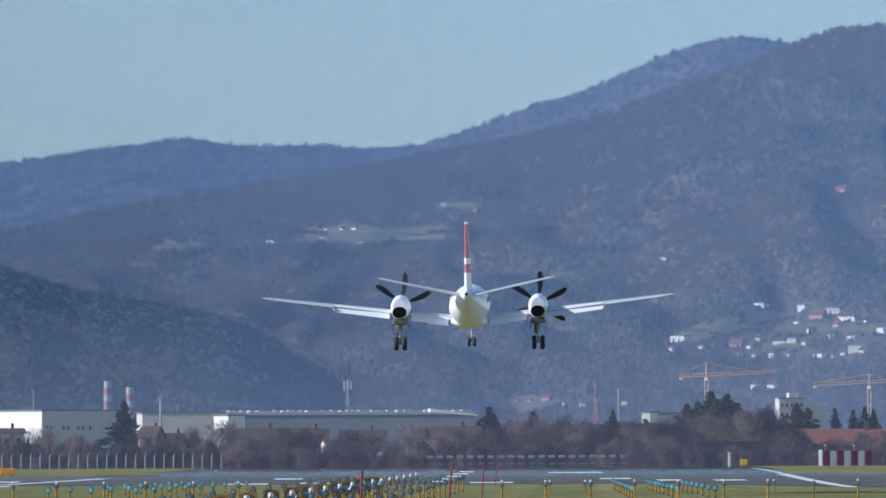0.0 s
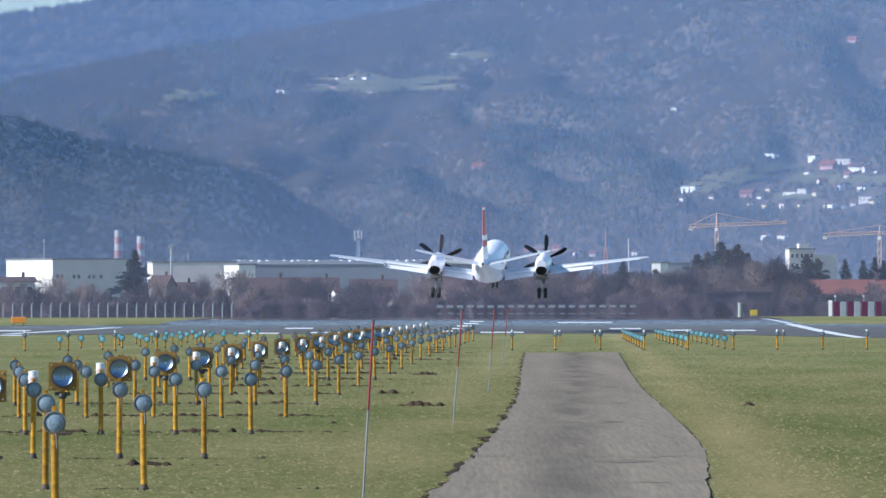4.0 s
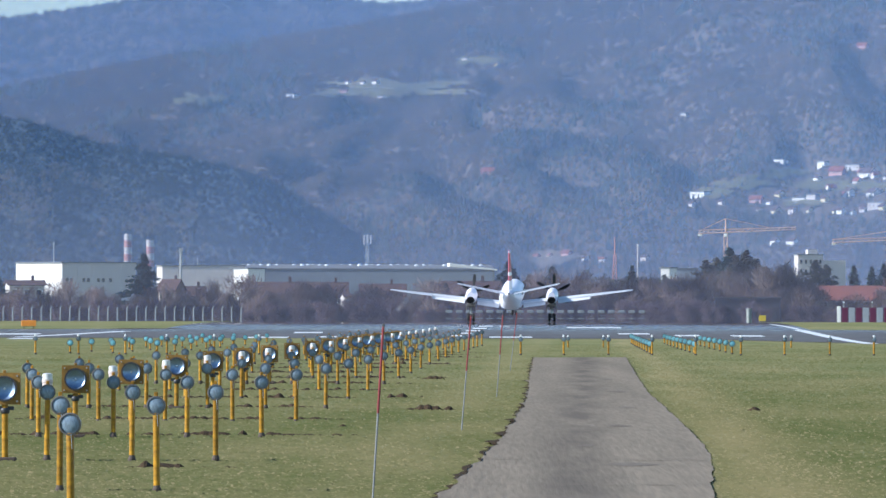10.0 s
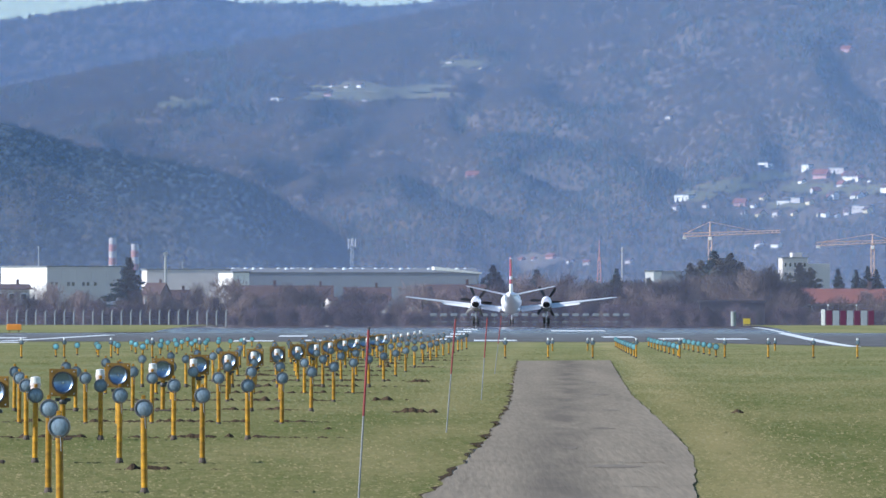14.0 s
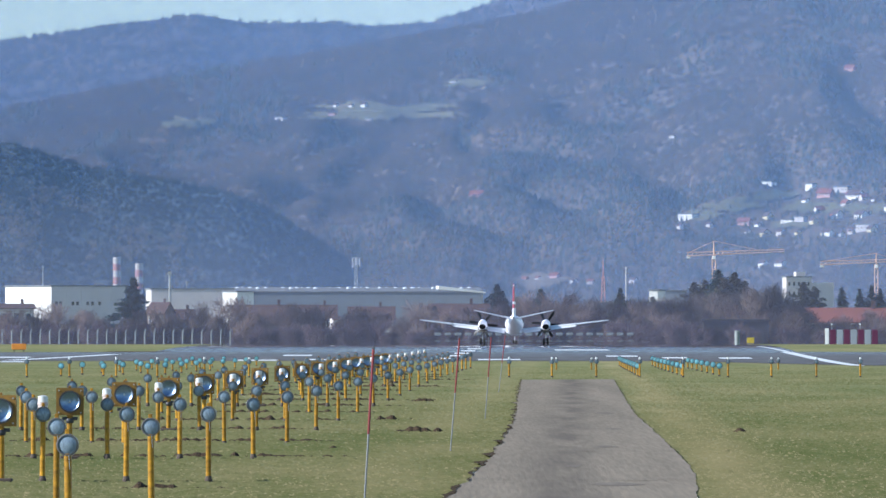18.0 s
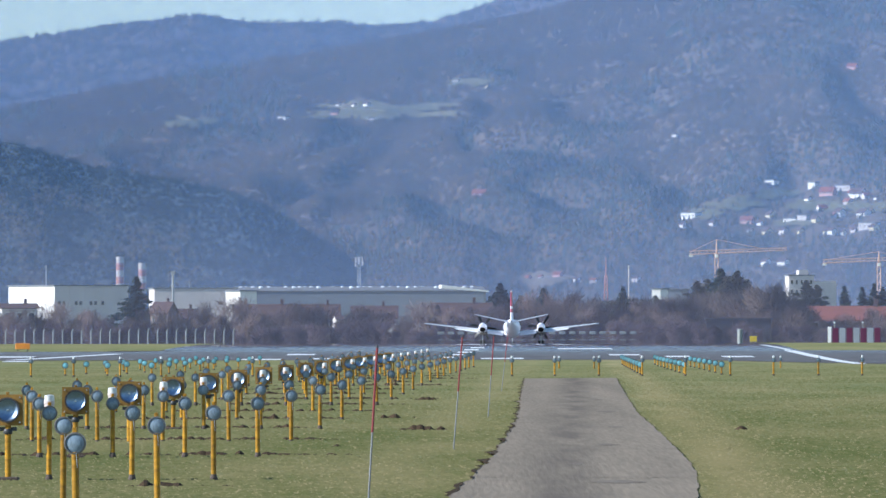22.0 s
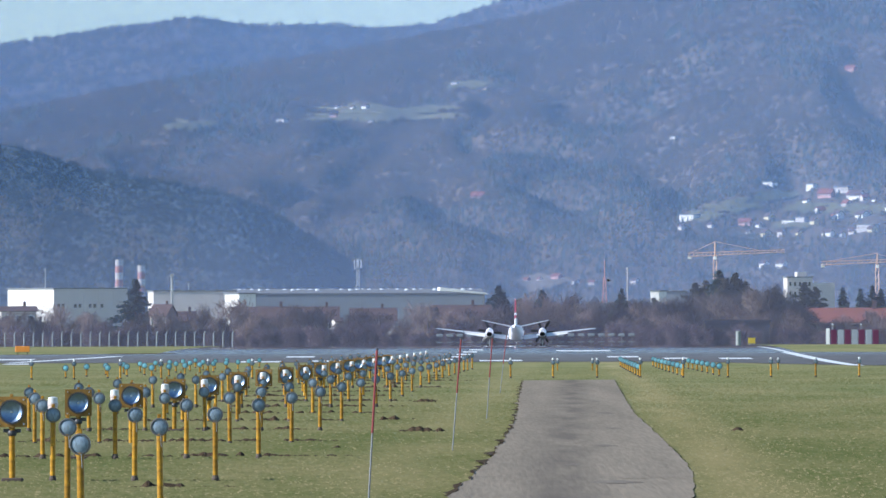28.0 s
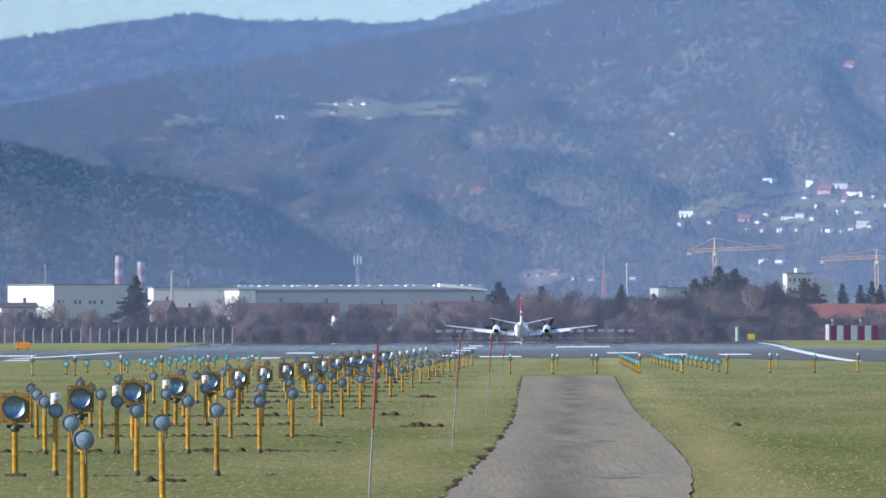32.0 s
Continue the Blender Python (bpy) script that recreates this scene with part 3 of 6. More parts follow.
def build_plane():
    p = thing("airliner", Matrix.Identity(4), "white twin-propeller airliner with red tail fin, gear and flaps down", "airplane")
    # fuselage along y, nose forward; the wheels' feet are at z = 0
    zc = 2.62
    rings = []
    for y, r, dz, sq in ((14.3, 0.05, -0.45, 1), (14.1, 0.28, -0.43, 1), (13.6, 0.58, -0.32, 1), (12.8, 0.86, -0.15, 1), (11.8, 1.05, -0.04, 1), (10.6, 1.155, 0, 1),
                         (4, 1.155, 0, 1), (-3.5, 1.155, 0, 1), (-5.5, 1.13, 0.03, 1), (-7.5, 1.02, 0.14, 1), (-9.5, 0.80, 0.34, 1), (-11.3, 0.50, 0.60, 1.05), (-12.4, 0.26, 0.80, 1.1), (-12.9, 0.10, 0.90, 1.1)):
        rings.append([(r * math.cos(2 * math.pi * i / 36), y, zc + dz + sq * r * math.sin(2 * math.pi * i / 36)) for i in range(36)])
    body = smooth(part("fuselage", loft(rings), PLANE_WHITE, p))
    part("belly_fairing", loft([[(0.98 * w * math.cos(2 * math.pi * i / 24), y, 1.72 + 0.42 * w * math.sin(2 * math.pi * i / 24)) for i in range(24)]
                                for y, w in ((4.6, 0.2), (3.6, 0.85), (2, 1.12), (-1.5, 1.12), (-3, 0.85), (-4.2, 0.2))]), PLANE_WHITE, p)
    smooth(part("tail_cone", rod((0, -12.8, 3.50), (0, -13.15, 3.53), 0.11, 0.05, 12), SOOT, p, "dark tail cone outlet"))
    for sx in (-1, 1):
        for k in range(17):
            part("window", box(sx * 1.135, sx * 1.165, 8.2 - 0.76 * k, 8.46 - 0.76 * k, 2.85, 3.2, 0.012), GLASS, body)
        part("cargo_hatch", box(sx * 0.86, sx * 0.885, -8.3, -7.5, 2.75, 3.35, 0.01), WINGPAINT, body)
        part("cockpit_window", box(sx * 0.45 - 0.28, sx * 0.45 + 0.28, 12.75, 12.95, 3.05, 3.35, 0.03), GLASS, body)
    for sx in (-1, 1):
        def x_(v):
            return sx * v
        secs = [aerofoil(x_(x), y, c, wing_z(x), t) for x, y, c, t in ((0.6, 1.75, 3.1, 0.16), (1.2, 1.7, 3.0, 0.16), (4.1, 1.45, 2.55, 0.15), (8.0, 1.05, 1.95, 0.13), (11.9, 0.62, 1.25, 0.12), (12.3, 0.45, 0.9, 0.10), (12.38, 0.2, 0.4, 0.08))]
        wing = smooth(part("wing", loft(secs), WINGPAINT, p))
        for x0, x1, c, drop in ((1.25, 3.45, 1.0, 31), (4.75, 8.0, 0.95, 31)):
            y0 = 1.72 - 0.084 * x0 - (3.0 - 0.155 * x0) + 0.26
            y1 = 1.72 - 0.084 * x1 - (3.0 - 0.155 * x1) + 0.26
            flap = part("flap", loft([aerofoil(x_(x0), y0, c, wing_z(x0) + 0.15, 0.16, radians(drop)), aerofoil(x_(x1), y1, c * 0.86, wing_z(x1) + 0.13, 0.16, radians(drop))]), FLAPPAINT, p, "lowered wing flap")
            smooth(flap)
        part("aileron", loft([aerofoil(x_(8.15), -0.72, 0.42, wing_z(8.15) + 0.01, 0.10, radians(4)), aerofoil(x_(11.7), -0.48, 0.30, wing_z(11.7) + 0.01, 0.10, radians(4))]), FLAPPAINT, p)
        part("flap_track", box(x_(8.07) - 0.05, x_(8.07) + 0.05, -1.2, 0.4, wing_z(8) - 0.22, wing_z(8) - 0.02, 0.03), WINGPAINT, p)
        # nacelle
        nx = sx * 4.12
        nz = 2.60
        nr = []
        for y, w, h, dz in ((4.3, 0.34, 0.36, 0.08), (4.0, 0.46, 0.50, 0.06), (3.2, 0.56, 0.66, 0.0), (1.8, 0.60, 0.74, -0.04), (-0.5, 0.58, 0.74, -0.06), (-1.8, 0.53, 0.70, -0.04), (-2.6, 0.46, 0.62, 0.0), (-3.0, 0.38, 0.50, 0.04)):
            nr.append([(nx + w * math.cos(2 * math.pi * i / 28), y, nz + dz + h * math.sin(2 * math.pi * i / 28)) for i in range(28)])
        nac = smooth(part("nacelle", loft(nr), PLANE_WHITE, p))
        smooth(part("exhaust_pipe", lathe([(0.42, -0.2), (0.43, 0.42), (0.40, 0.43), (0.37, 0.30)], Matrix.Translation((nx, -2.75, nz - 0.28)) @ Matrix.Rotation(radians(90), 4, "X") @ Matrix.Diagonal((1, 0.8, 1, 1)), 20), SOOT, nac, "sooty exhaust outlet"))
        part("gear_bay", box(nx - 0.42, nx + 0.42, -2.2, 0.6, 1.56, 1.95, 0.08), RING, nac, "grey open gear bay")
        for dx in (-0.46, 0.46):
            part("gear_door", box(nx + dx - 0.02, nx + dx + 0.02, -1.6, 0.0, 1.25, 1.70, 0.01), RING, p, "grey gear door")
        # main gear
        leg = smooth(part("main_leg", rod((nx, -0.75, 1.75), (nx, -0.75, 0.42), 0.085, 0.07, 12), STRUT, p))
        part("drag_brace", rod((nx, -0.75, 0.8), (nx, 0.35, 1.6), 0.04, 0.04, 8), STRUT, leg)
        part("axle", rod((nx - 0.36, -0.75, 0.42), (nx + 0.36, -0.75, 0.42), 0.05, 0.05, 8), STRUT, leg)
        for dx in (-0.25, 0.25):
            wm = Matrix.Translation((nx + dx, -0.75, 0.42)) @ Matrix.Rotation(radians(90), 4, "Y")
            wheel = smooth(part("wheel", lathe([(0.22, -0.12), (0.36, -0.13), (0.41, -0.08), (0.42, 0), (0.41, 0.08), (0.36, 0.13), (0.22, 0.12)], wm, 24), RUBBER, p, "black tyre"))
            part("rim", lathe([(0.21, -0.11), (0.21, 0.11)], wm, 16), STRUT, wheel)
        # tailplane
        tail = [aerofoil(x_(x), y, c, 3.36 + (x - 0.2) * math.tan(radians(12.5)), t) for x, y, c, t in ((0.15, -9.9, 2.25, 0.11), (2.5, -10.55, 1.75, 0.10), (5.05, -11.2, 1.15, 0.09), (5.18, -11.5, 0.6, 0.08))]
        stab = smooth(part("tailplane", loft(tail), WINGPAINT, p))
        part("elevator", loft([aerofoil(x_(0.5), -12.05, 0.42, 3.40, 0.08, radians(-3)), aerofoil(x_(4.9), -12.25, 0.28, 3.34 + 4.7 * math.tan(radians(12.5)), 0.08, radians(-3))]), FLAPPAINT, stab)
    # nose gear
    nleg = smooth(part("nose_leg", rod((0, 10.4, 1.6), (0, 10.2, 0.30), 0.06, 0.05, 10), STRUT, p))
    for dx in (-0.17, 0.17):
        wm = Matrix.Translation((dx, 10.2, 0.30)) @ Matrix.Rotation(radians(90), 4, "Y")
        smooth(part("nose_wheel", lathe([(0.14, -0.08), (0.26, -0.09), (0.30, 0), (0.26, 0.09), (0.14, 0.08)], wm, 20), RUBBER, p, "black nose tyre"))
        part("nose_gear_door", box(dx * 2 - 0.015, dx * 2 + 0.015, 10.2, 11.4, 1.15, 1.6, 0.01), PLANE_WHITE, p)
    # fin with bands of red and white
    def fin(z0, z1, grow=0.0):
        def sec(z):
            k = (z - 3.4) / (7.75 - 3.4)
            lead, chord = -7.6 - 3.5 * k, 4.1 - 2.35 * k
            return [Vector((q.z * (1 + grow), q.y, z)) for q in aerofoil(0, lead + grow, chord + 1.5 * grow, 0, 0.115)]
        return loft([sec(z0), sec((z0 + z1) / 2), sec(z1)])
    for name, z0, z1, m_, lab in (("fin_root", 3.3, 4.75, PLANE_WHITE, "white fin root"), ("fin_red_band", 4.75, 5.25, AIRRED, "red fin band"), ("fin_white_band", 5.25, 5.62, PLANE_WHITE, "white fin band"),
                                  ("fin_red_top", 5.62, 7.62, AIRRED, "red fin top"), ("fin_cap", 7.62, 7.75, PLANE_WHITE, "")):
        smooth(part(name, fin(z0, z1), m_, p, lab))
    part("dorsal_fin", loft([[Vector((sx * w, y, z)) for sx, y, z in ((-1, -5.0, 3.7), (1, -5.0, 3.7), (1, -9.6, 3.5), (-1, -9.6, 3.5))] for w in (0.06,)] +
                            [[Vector((sx * 0.04, y, z)) for sx, y, z in ((-1, -5.05, 3.72), (1, -5.05, 3.72), (1, -8.9, 4.9), (-1, -8.9, 4.9))]]), PLANE_WHITE, p)
    part("beacon", lathe([(0.06, 7.75), (0.05, 7.85), (0.02, 7.88)], Matrix.Translation((0, -12, 0)), 10), AIRRED, p)
    part("antenna", box(-0.015, 0.015, 3.0, 3.4, 3.7, 4.1, 0.005), PLANE_WHITE, p)
    # propellers
    props = []
    for sx in (-1, 1):
        hub = lathe([(0.30, -0.25), (0.33, 0.0), (0.28, 0.35), (0.14, 0.65), (0.02, 0.78)], Matrix.Rotation(radians(-90), 4, "X"), 20)
        prop = part("propeller", hub, PLANE_WHITE, p, "six-bladed propeller with a white spinner")
        smooth(prop)
        for k in range(6):
            rings_ = []
            for r, w, tw in ((0.25, 0.10, 66), (0.5, 0.13, 54), (0.9, 0.175, 42), (1.35, 0.195, 32), (1.7, 0.165, 26), (1.87, 0.11, 23), (1.905, 0.03, 22)):
                sw = -0.10 * max(0, r - 0.9) ** 2
                a = radians(tw)
                ring = []
                for c, t in ((-1, 0), (-0.3, 0.09), (0.5, 0.07), (1, 0), (0.5, -0.05), (-0.3, -0.06)):
                    u, v = c * w + sw, t * w * 1.2
                    ring.append(Vector((u * math.cos(a) - v * math.sin(a), u * math.sin(a) + v * math.cos(a), r)))
                rings_.append(ring)
            bl = loft(rings_)
            bl.transform(Matrix.Rotation(radians(60 * k), 4, "Y"))
            smooth(part("blade", bl, BLADE, prop, "black scimitar blade"))
        prop.location = (sx * 4.12, 4.35, 2.70)
        props.append(prop)
    return p, props


AIRLINER, PROPS = build_plane()


# ---- grass ----
def build_grass():
    """Short tufts over the field on both sides of the road."""
    rng = np.random.default_rng(5)
    n = 260000
    # denser towards the camera, evenly over the field of view
    y = 1 / (1 / 815 + (1 / 150 - 1 / 815) * rng.random(n))
    x = (rng.random(n) - 0.5) * 0.088 * y
    left = np.interp(y, [-60, 130, 174, 210, 240, 266, 306, 360, 433, 568, 569], [-3.5, -0.9, -0.24, 0.38, 0.92, 1.26, 1.73, 2.2, 2.71, 3.74, 6])
    right = np.interp(y, [-60, 130, 174, 220, 266, 353, 467, 568, 569], [1.2, 3.3, 3.74, 4.69, 5.05, 5.71, 7.0, 8.17, 6])
    keep = (x < left - 0.05) | (x > right + 0.02)
    x, y, right = x[keep], y[keep], right[keep]
    n = len(x)
    ys = np.linspace(100, 830, 900)
    z = np.interp(y, ys, [soft_z(v) for v in ys])
    z += 0.02 * np.clip(1 - (x - right) / 0.30, 0, 1) * (x > right) * (y < 568)
    dry = np.exp(-((x - np.interp(y, [150, 568], [5.3, 9.8])) / 1.05) ** 2)
    h = (0.012 + 0.020 * rng.random(n)) * (1 + 0.6 * (rng.random(n) < 0.06)) * (1 + 0.2 * dry)
    w = 0.012 + 0.04 * rng.random(n)
    q = rng.uniform(-0.6, 0.1, n)
    sx, sy = w * np.cos(q), w * np.sin(q)
    lean = np.c_[rng.uniform(-0.03, 0.03, n), rng.uniform(0.0, 0.12, n)]
    verts = np.empty((n, 4, 3))
    verts[:, 0] = np.c_[x - sx, y - sy, z - 0.01]
    verts[:, 1] = np.c_[x + sx, y + sy, z - 0.01]
    verts[:, 2] = np.c_[x + sx * 0.6 + lean[:, 0], y + sy + lean[:, 1], z + h * rng.uniform(0.6, 1, n)]
    verts[:, 3] = np.c_[x - sx * 0.6 + lean[:, 0], y - sy + lean[:, 1], z + h]
    # extra straw below y = 260 stands in for the near grass's brighter light
    straw = rng.random(n) < 0.04 + 0.10 * dry + 0.08 * np.clip((260 - y) / 100, 0, 1)
    for name, pick, material, label in (("grass_tufts", ~straw, BLADES, "short green grass tufts"), ("dry_grass_tufts", straw, STRAW, "straw-coloured dry grass tufts along the road")):
        v = verts[pick]
        me = bpy.data.meshes.new(name)
        me.from_pydata(v.reshape(-1, 3).tolist(), [], np.arange(4 * len(v)).reshape(-1, 4).tolist())
        me.materials.append(material)
        soft_normals(me, np.c_[rng.normal(0, 0.07, 4 * len(v)), rng.normal(-0.1, 0.07, 4 * len(v)), np.ones(4 * len(v))].tolist())
        tagged(new(name, me), label, "grass", kind="stuff")


def soil_ridge(x0, x1, y, high, seed, label, name="soil_ridge"):
    """A low uneven bank of dark soil across the grass."""
    rings = []
    n = max(8, int((x1 - x0) / 0.05))
    for i in range(n + 1):
        x = x0 + (x1 - x0) * i / n
        e = min(1, 4 * min(i, n - i) / n) if name == "soil_ridge" else math.sin(math.pi * i / n)
        h = high * e * max(0.0, 0.42 + 0.9 * noise.noise((x * 1.1, seed, 2)) + 0.9 * noise.noise((x * 5.2, seed, 6))) + 0.002
        rings.append([Vector((x, y + dy * (0.3 + h * 2), soft_z(y) + k * h - 0.01)) for dy, k in ((-1, 0), (-0.5, 0.7), (0, 1), (0.5, 0.7), (1, 0))])
    bm = loft(rings)
    me = bpy.data.meshes.new(name)
    bm.to_mesh(me)
    bm.free()
    me.materials.append(EARTH)
    return tagged(new(name, me), label, "soil", "soil banks")


def build_soil():
    rng = random.Random(8)
    for k in range(3, 17):
        y = 153 + 30.0 * k + 4
        right = -4.5 + 0.0105 * (y - 183)
        soil_ridge(right - 8 + rng.uniform(0, 1), right + rng.uniform(0.3, 2.6), y, 0.12, k, "low dark soil bank across a row of lamps")
    for x0, x1, y in ((-2.4, 0.0, 338), (-1.3, 0.2, 300), (-5.8, -3.6, 206), (-1.2, -0.2, 420)):
        soil_ridge(x0, x1, y, 0.14, x0, "dark soil bank in the grass")
    for x, y in ((-3.7, 247), (-5.5, 248), (-2.5, 262), (7.5, 300)):
        soil_ridge(x - 0.22, x + 0.22, y, 0.11, x, "brown molehill in short grass", "molehill")


build_grass()
build_soil()


# ---- hills ----
# ridge lines as thousandths of the distance: (aside, above the eye)
FAR_RIDGE = ((-60, 22.6), (-49.45, 23.64), (-35.55, 25.06), (-30.92, 25.79), (-26.28, 26.42), (-20.72, 27.13), (-15.63, 26.37), (-11.46, 26.49), (-5.44, 26.14), (-0.8, 26.54),
             (4.76, 28.37), (8.47, 29.75), (12.96, 31.0), (15.81, 32.3), (19.14, 33.85), (22.94, 35.1), (26.27, 35.5), (29.11, 35.05), (33.96, 33.2), (43.21, 28.35), (60, 24))
NEAR_RIDGE = ((-60, 13.5), (-49.48, 16.23), (-35.57, 19.41), (-21.67, 22.13), (-7.76, 24.39), (1.51, 26.0), (8.47, 27.4), (15.42, 29.3), (22.38, 31.9), (27.6, 33.6), (30.1, 34.75), (32.0, 35.5), (33.9, 36.05), (36.7, 36.3), (43.24, 36.68), (60, 38))
DARK_RIDGE = ((-60, 20.5), (-49.47, 18.55), (-35.59, 16.17), (-29.57, 14.29), (-22.17, 13.1), (-17.08, 11.92), (-13.84, 10.29), (-9.68, 7.72), (-5.99, 4.93), (-4.14, 3.6), (2, 1.5), (60, 1))
EYE_Z = 2.9

FOREST_FLOOR = mat("forest_floor", (0.150, 0.116, 0.098), 1.0, second=(0.115, 0.096, 0.084), scale=0.06, fine=0.5, spec=0.0)
# shaded hill's floor and woods: shade and haze blue put into their colour
SHADE_FLOOR = mat("shade_toned_floor", (0.104, 0.118, 0.128), 1.0, second=(0.086, 0.102, 0.114), scale=0.06, fine=0.5, spec=0.0)
WOODS = mat("bare_woods", (0.268, 0.196, 0.154), 1.0, second=(0.136, 0.126, 0.100), scale=0.04, fine=0.34, random_value=0.13, island=True, stretch=(1, 1, 0.6), spec=0.0)
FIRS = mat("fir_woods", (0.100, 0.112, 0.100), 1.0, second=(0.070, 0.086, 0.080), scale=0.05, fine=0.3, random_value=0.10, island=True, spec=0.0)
FAR_WOODS = mat("far_woods", (0.25, 0.205, 0.175), 1.0, second=(0.17, 0.155, 0.14), scale=0.035, fine=0.3, random_value=0.10, island=True, spec=0.0)
SHADE_WOODS = mat("shade_toned_woods", (0.130, 0.138, 0.146), 1.0, second=(0.092, 0.108, 0.120), scale=0.045, fine=0.28, random_value=0.10, island=True, spec=0.0)
# sunlit crowns on the shaded hill, their light put into a paler colour
PALE_WOODS = mat("pale_woods", (0.275, 0.238, 0.215), 1.0, second=(0.22, 0.195, 0.178), scale=0.05, fine=0.3, random_value=0.15, island=True, spec=0.0)
MEADOW = mat("meadow", (0.140, 0.146, 0.084), 1.0, second=(0.185, 0.154, 0.105), scale=0.15, fine=1.0, spec=0.0)
PALE_SLOPE = mat("pale_slope", (0.20, 0.165, 0.138), 1.0, second=(0.15, 0.132, 0.115), scale=0.12, fine=0.8, spec=0.0)


def porous(m, share=0.55, gaps=0.0):
    """Light passes through a bare crown: part of it scatters on through, and part goes between the twigs."""
    t = m.node_tree
    b = t.nodes["Principled BSDF"]
    tr = t.nodes.new("ShaderNodeBsdfTranslucent")
    mx = t.nodes.new("ShaderNodeMixShader")
    mx.inputs[0].default_value = share
    t.links.new(b.inputs["Base Color"].links[0].from_socket, tr.inputs[0])
    t.links.new(b.outputs[0], mx.inputs[1])
    t.links.new(tr.outputs[0], mx.inputs[2])
    out = mx.outputs[0]
    if gaps:
        clear, sieve = t.nodes.new("ShaderNodeBsdfTransparent"), t.nodes.new("ShaderNodeMixShader")
        sieve.inputs[0].default_value = gaps
        t.links.new(out, sieve.inputs[1])
        t.links.new(clear.outputs[0], sieve.inputs[2])
        out = sieve.outputs[0]
    t.links.new(out, t.nodes["Material Output"].inputs[0])


for m_ in (WOODS, FAR_WOODS, SHADE_WOODS):
    porous(m_, 0.55, 0.42)
porous(PALE_WOODS, 0.5, 0.2)
porous(FIRS, 0.5, 0.15)


def ridge(table, a):
    return float(np.interp(a, [q[0] for q in table], [q[1] for q in table]))


def hill_point(table, a, k, y0, y1, low, rough, power=1.0):
    """A point of a hillside: a aside (thousandths), k from foot (0) to ridge (1)."""
    y = y0 + (y1 - y0) * k
    top = ridge(table, a)
    e = low + (top - low) * k ** power
    # rounded spurs with creased hollows between them, and small unevenness
    spur = 1.5 * abs(noise.noise((a * 0.052 + k * 1.2, k * 4.2 - a * 0.03, 1.7))) + 0.95 * abs(noise.noise((a * 0.105 + k * 2.5, k * 9.5 - a * 0.05, 5))) + 0.22 * noise.noise((a * 0.33, k * 19, 9)) - 0.52
    n = rough * math.sin(math.pi * min(1, k * 1.02)) ** 0.8 * spur
    return Vector((a / 1000 * y, y, EYE_Z + (e + n) / 1000 * y))


def hillside(name, table, y0, y1, low, rough, material, label, nx=240, ny=110, power=1.0):
    verts = [hill_point(table, -60 + 120 * i / nx, j / ny, y0, y1, low, rough, power) for j in range(ny + 1) for i in range(nx + 1)]
    n = nx + 1
    # a back slope closes the hill behind the ridge
    for i in range(n):
        v = verts[ny * n + i]
        verts.append(Vector((v.x * 1.02, v.y + 60, v.z - 40)))
    faces = [(j * n + i, j * n + i + 1, j * n + n + i + 1, j * n + n + i) for j in range(ny + 1) for i in range(nx)]
    ob = new(name, mesh_from(name, verts, faces, material, True))
    return tagged(ob, label, "hill", kind="structure")


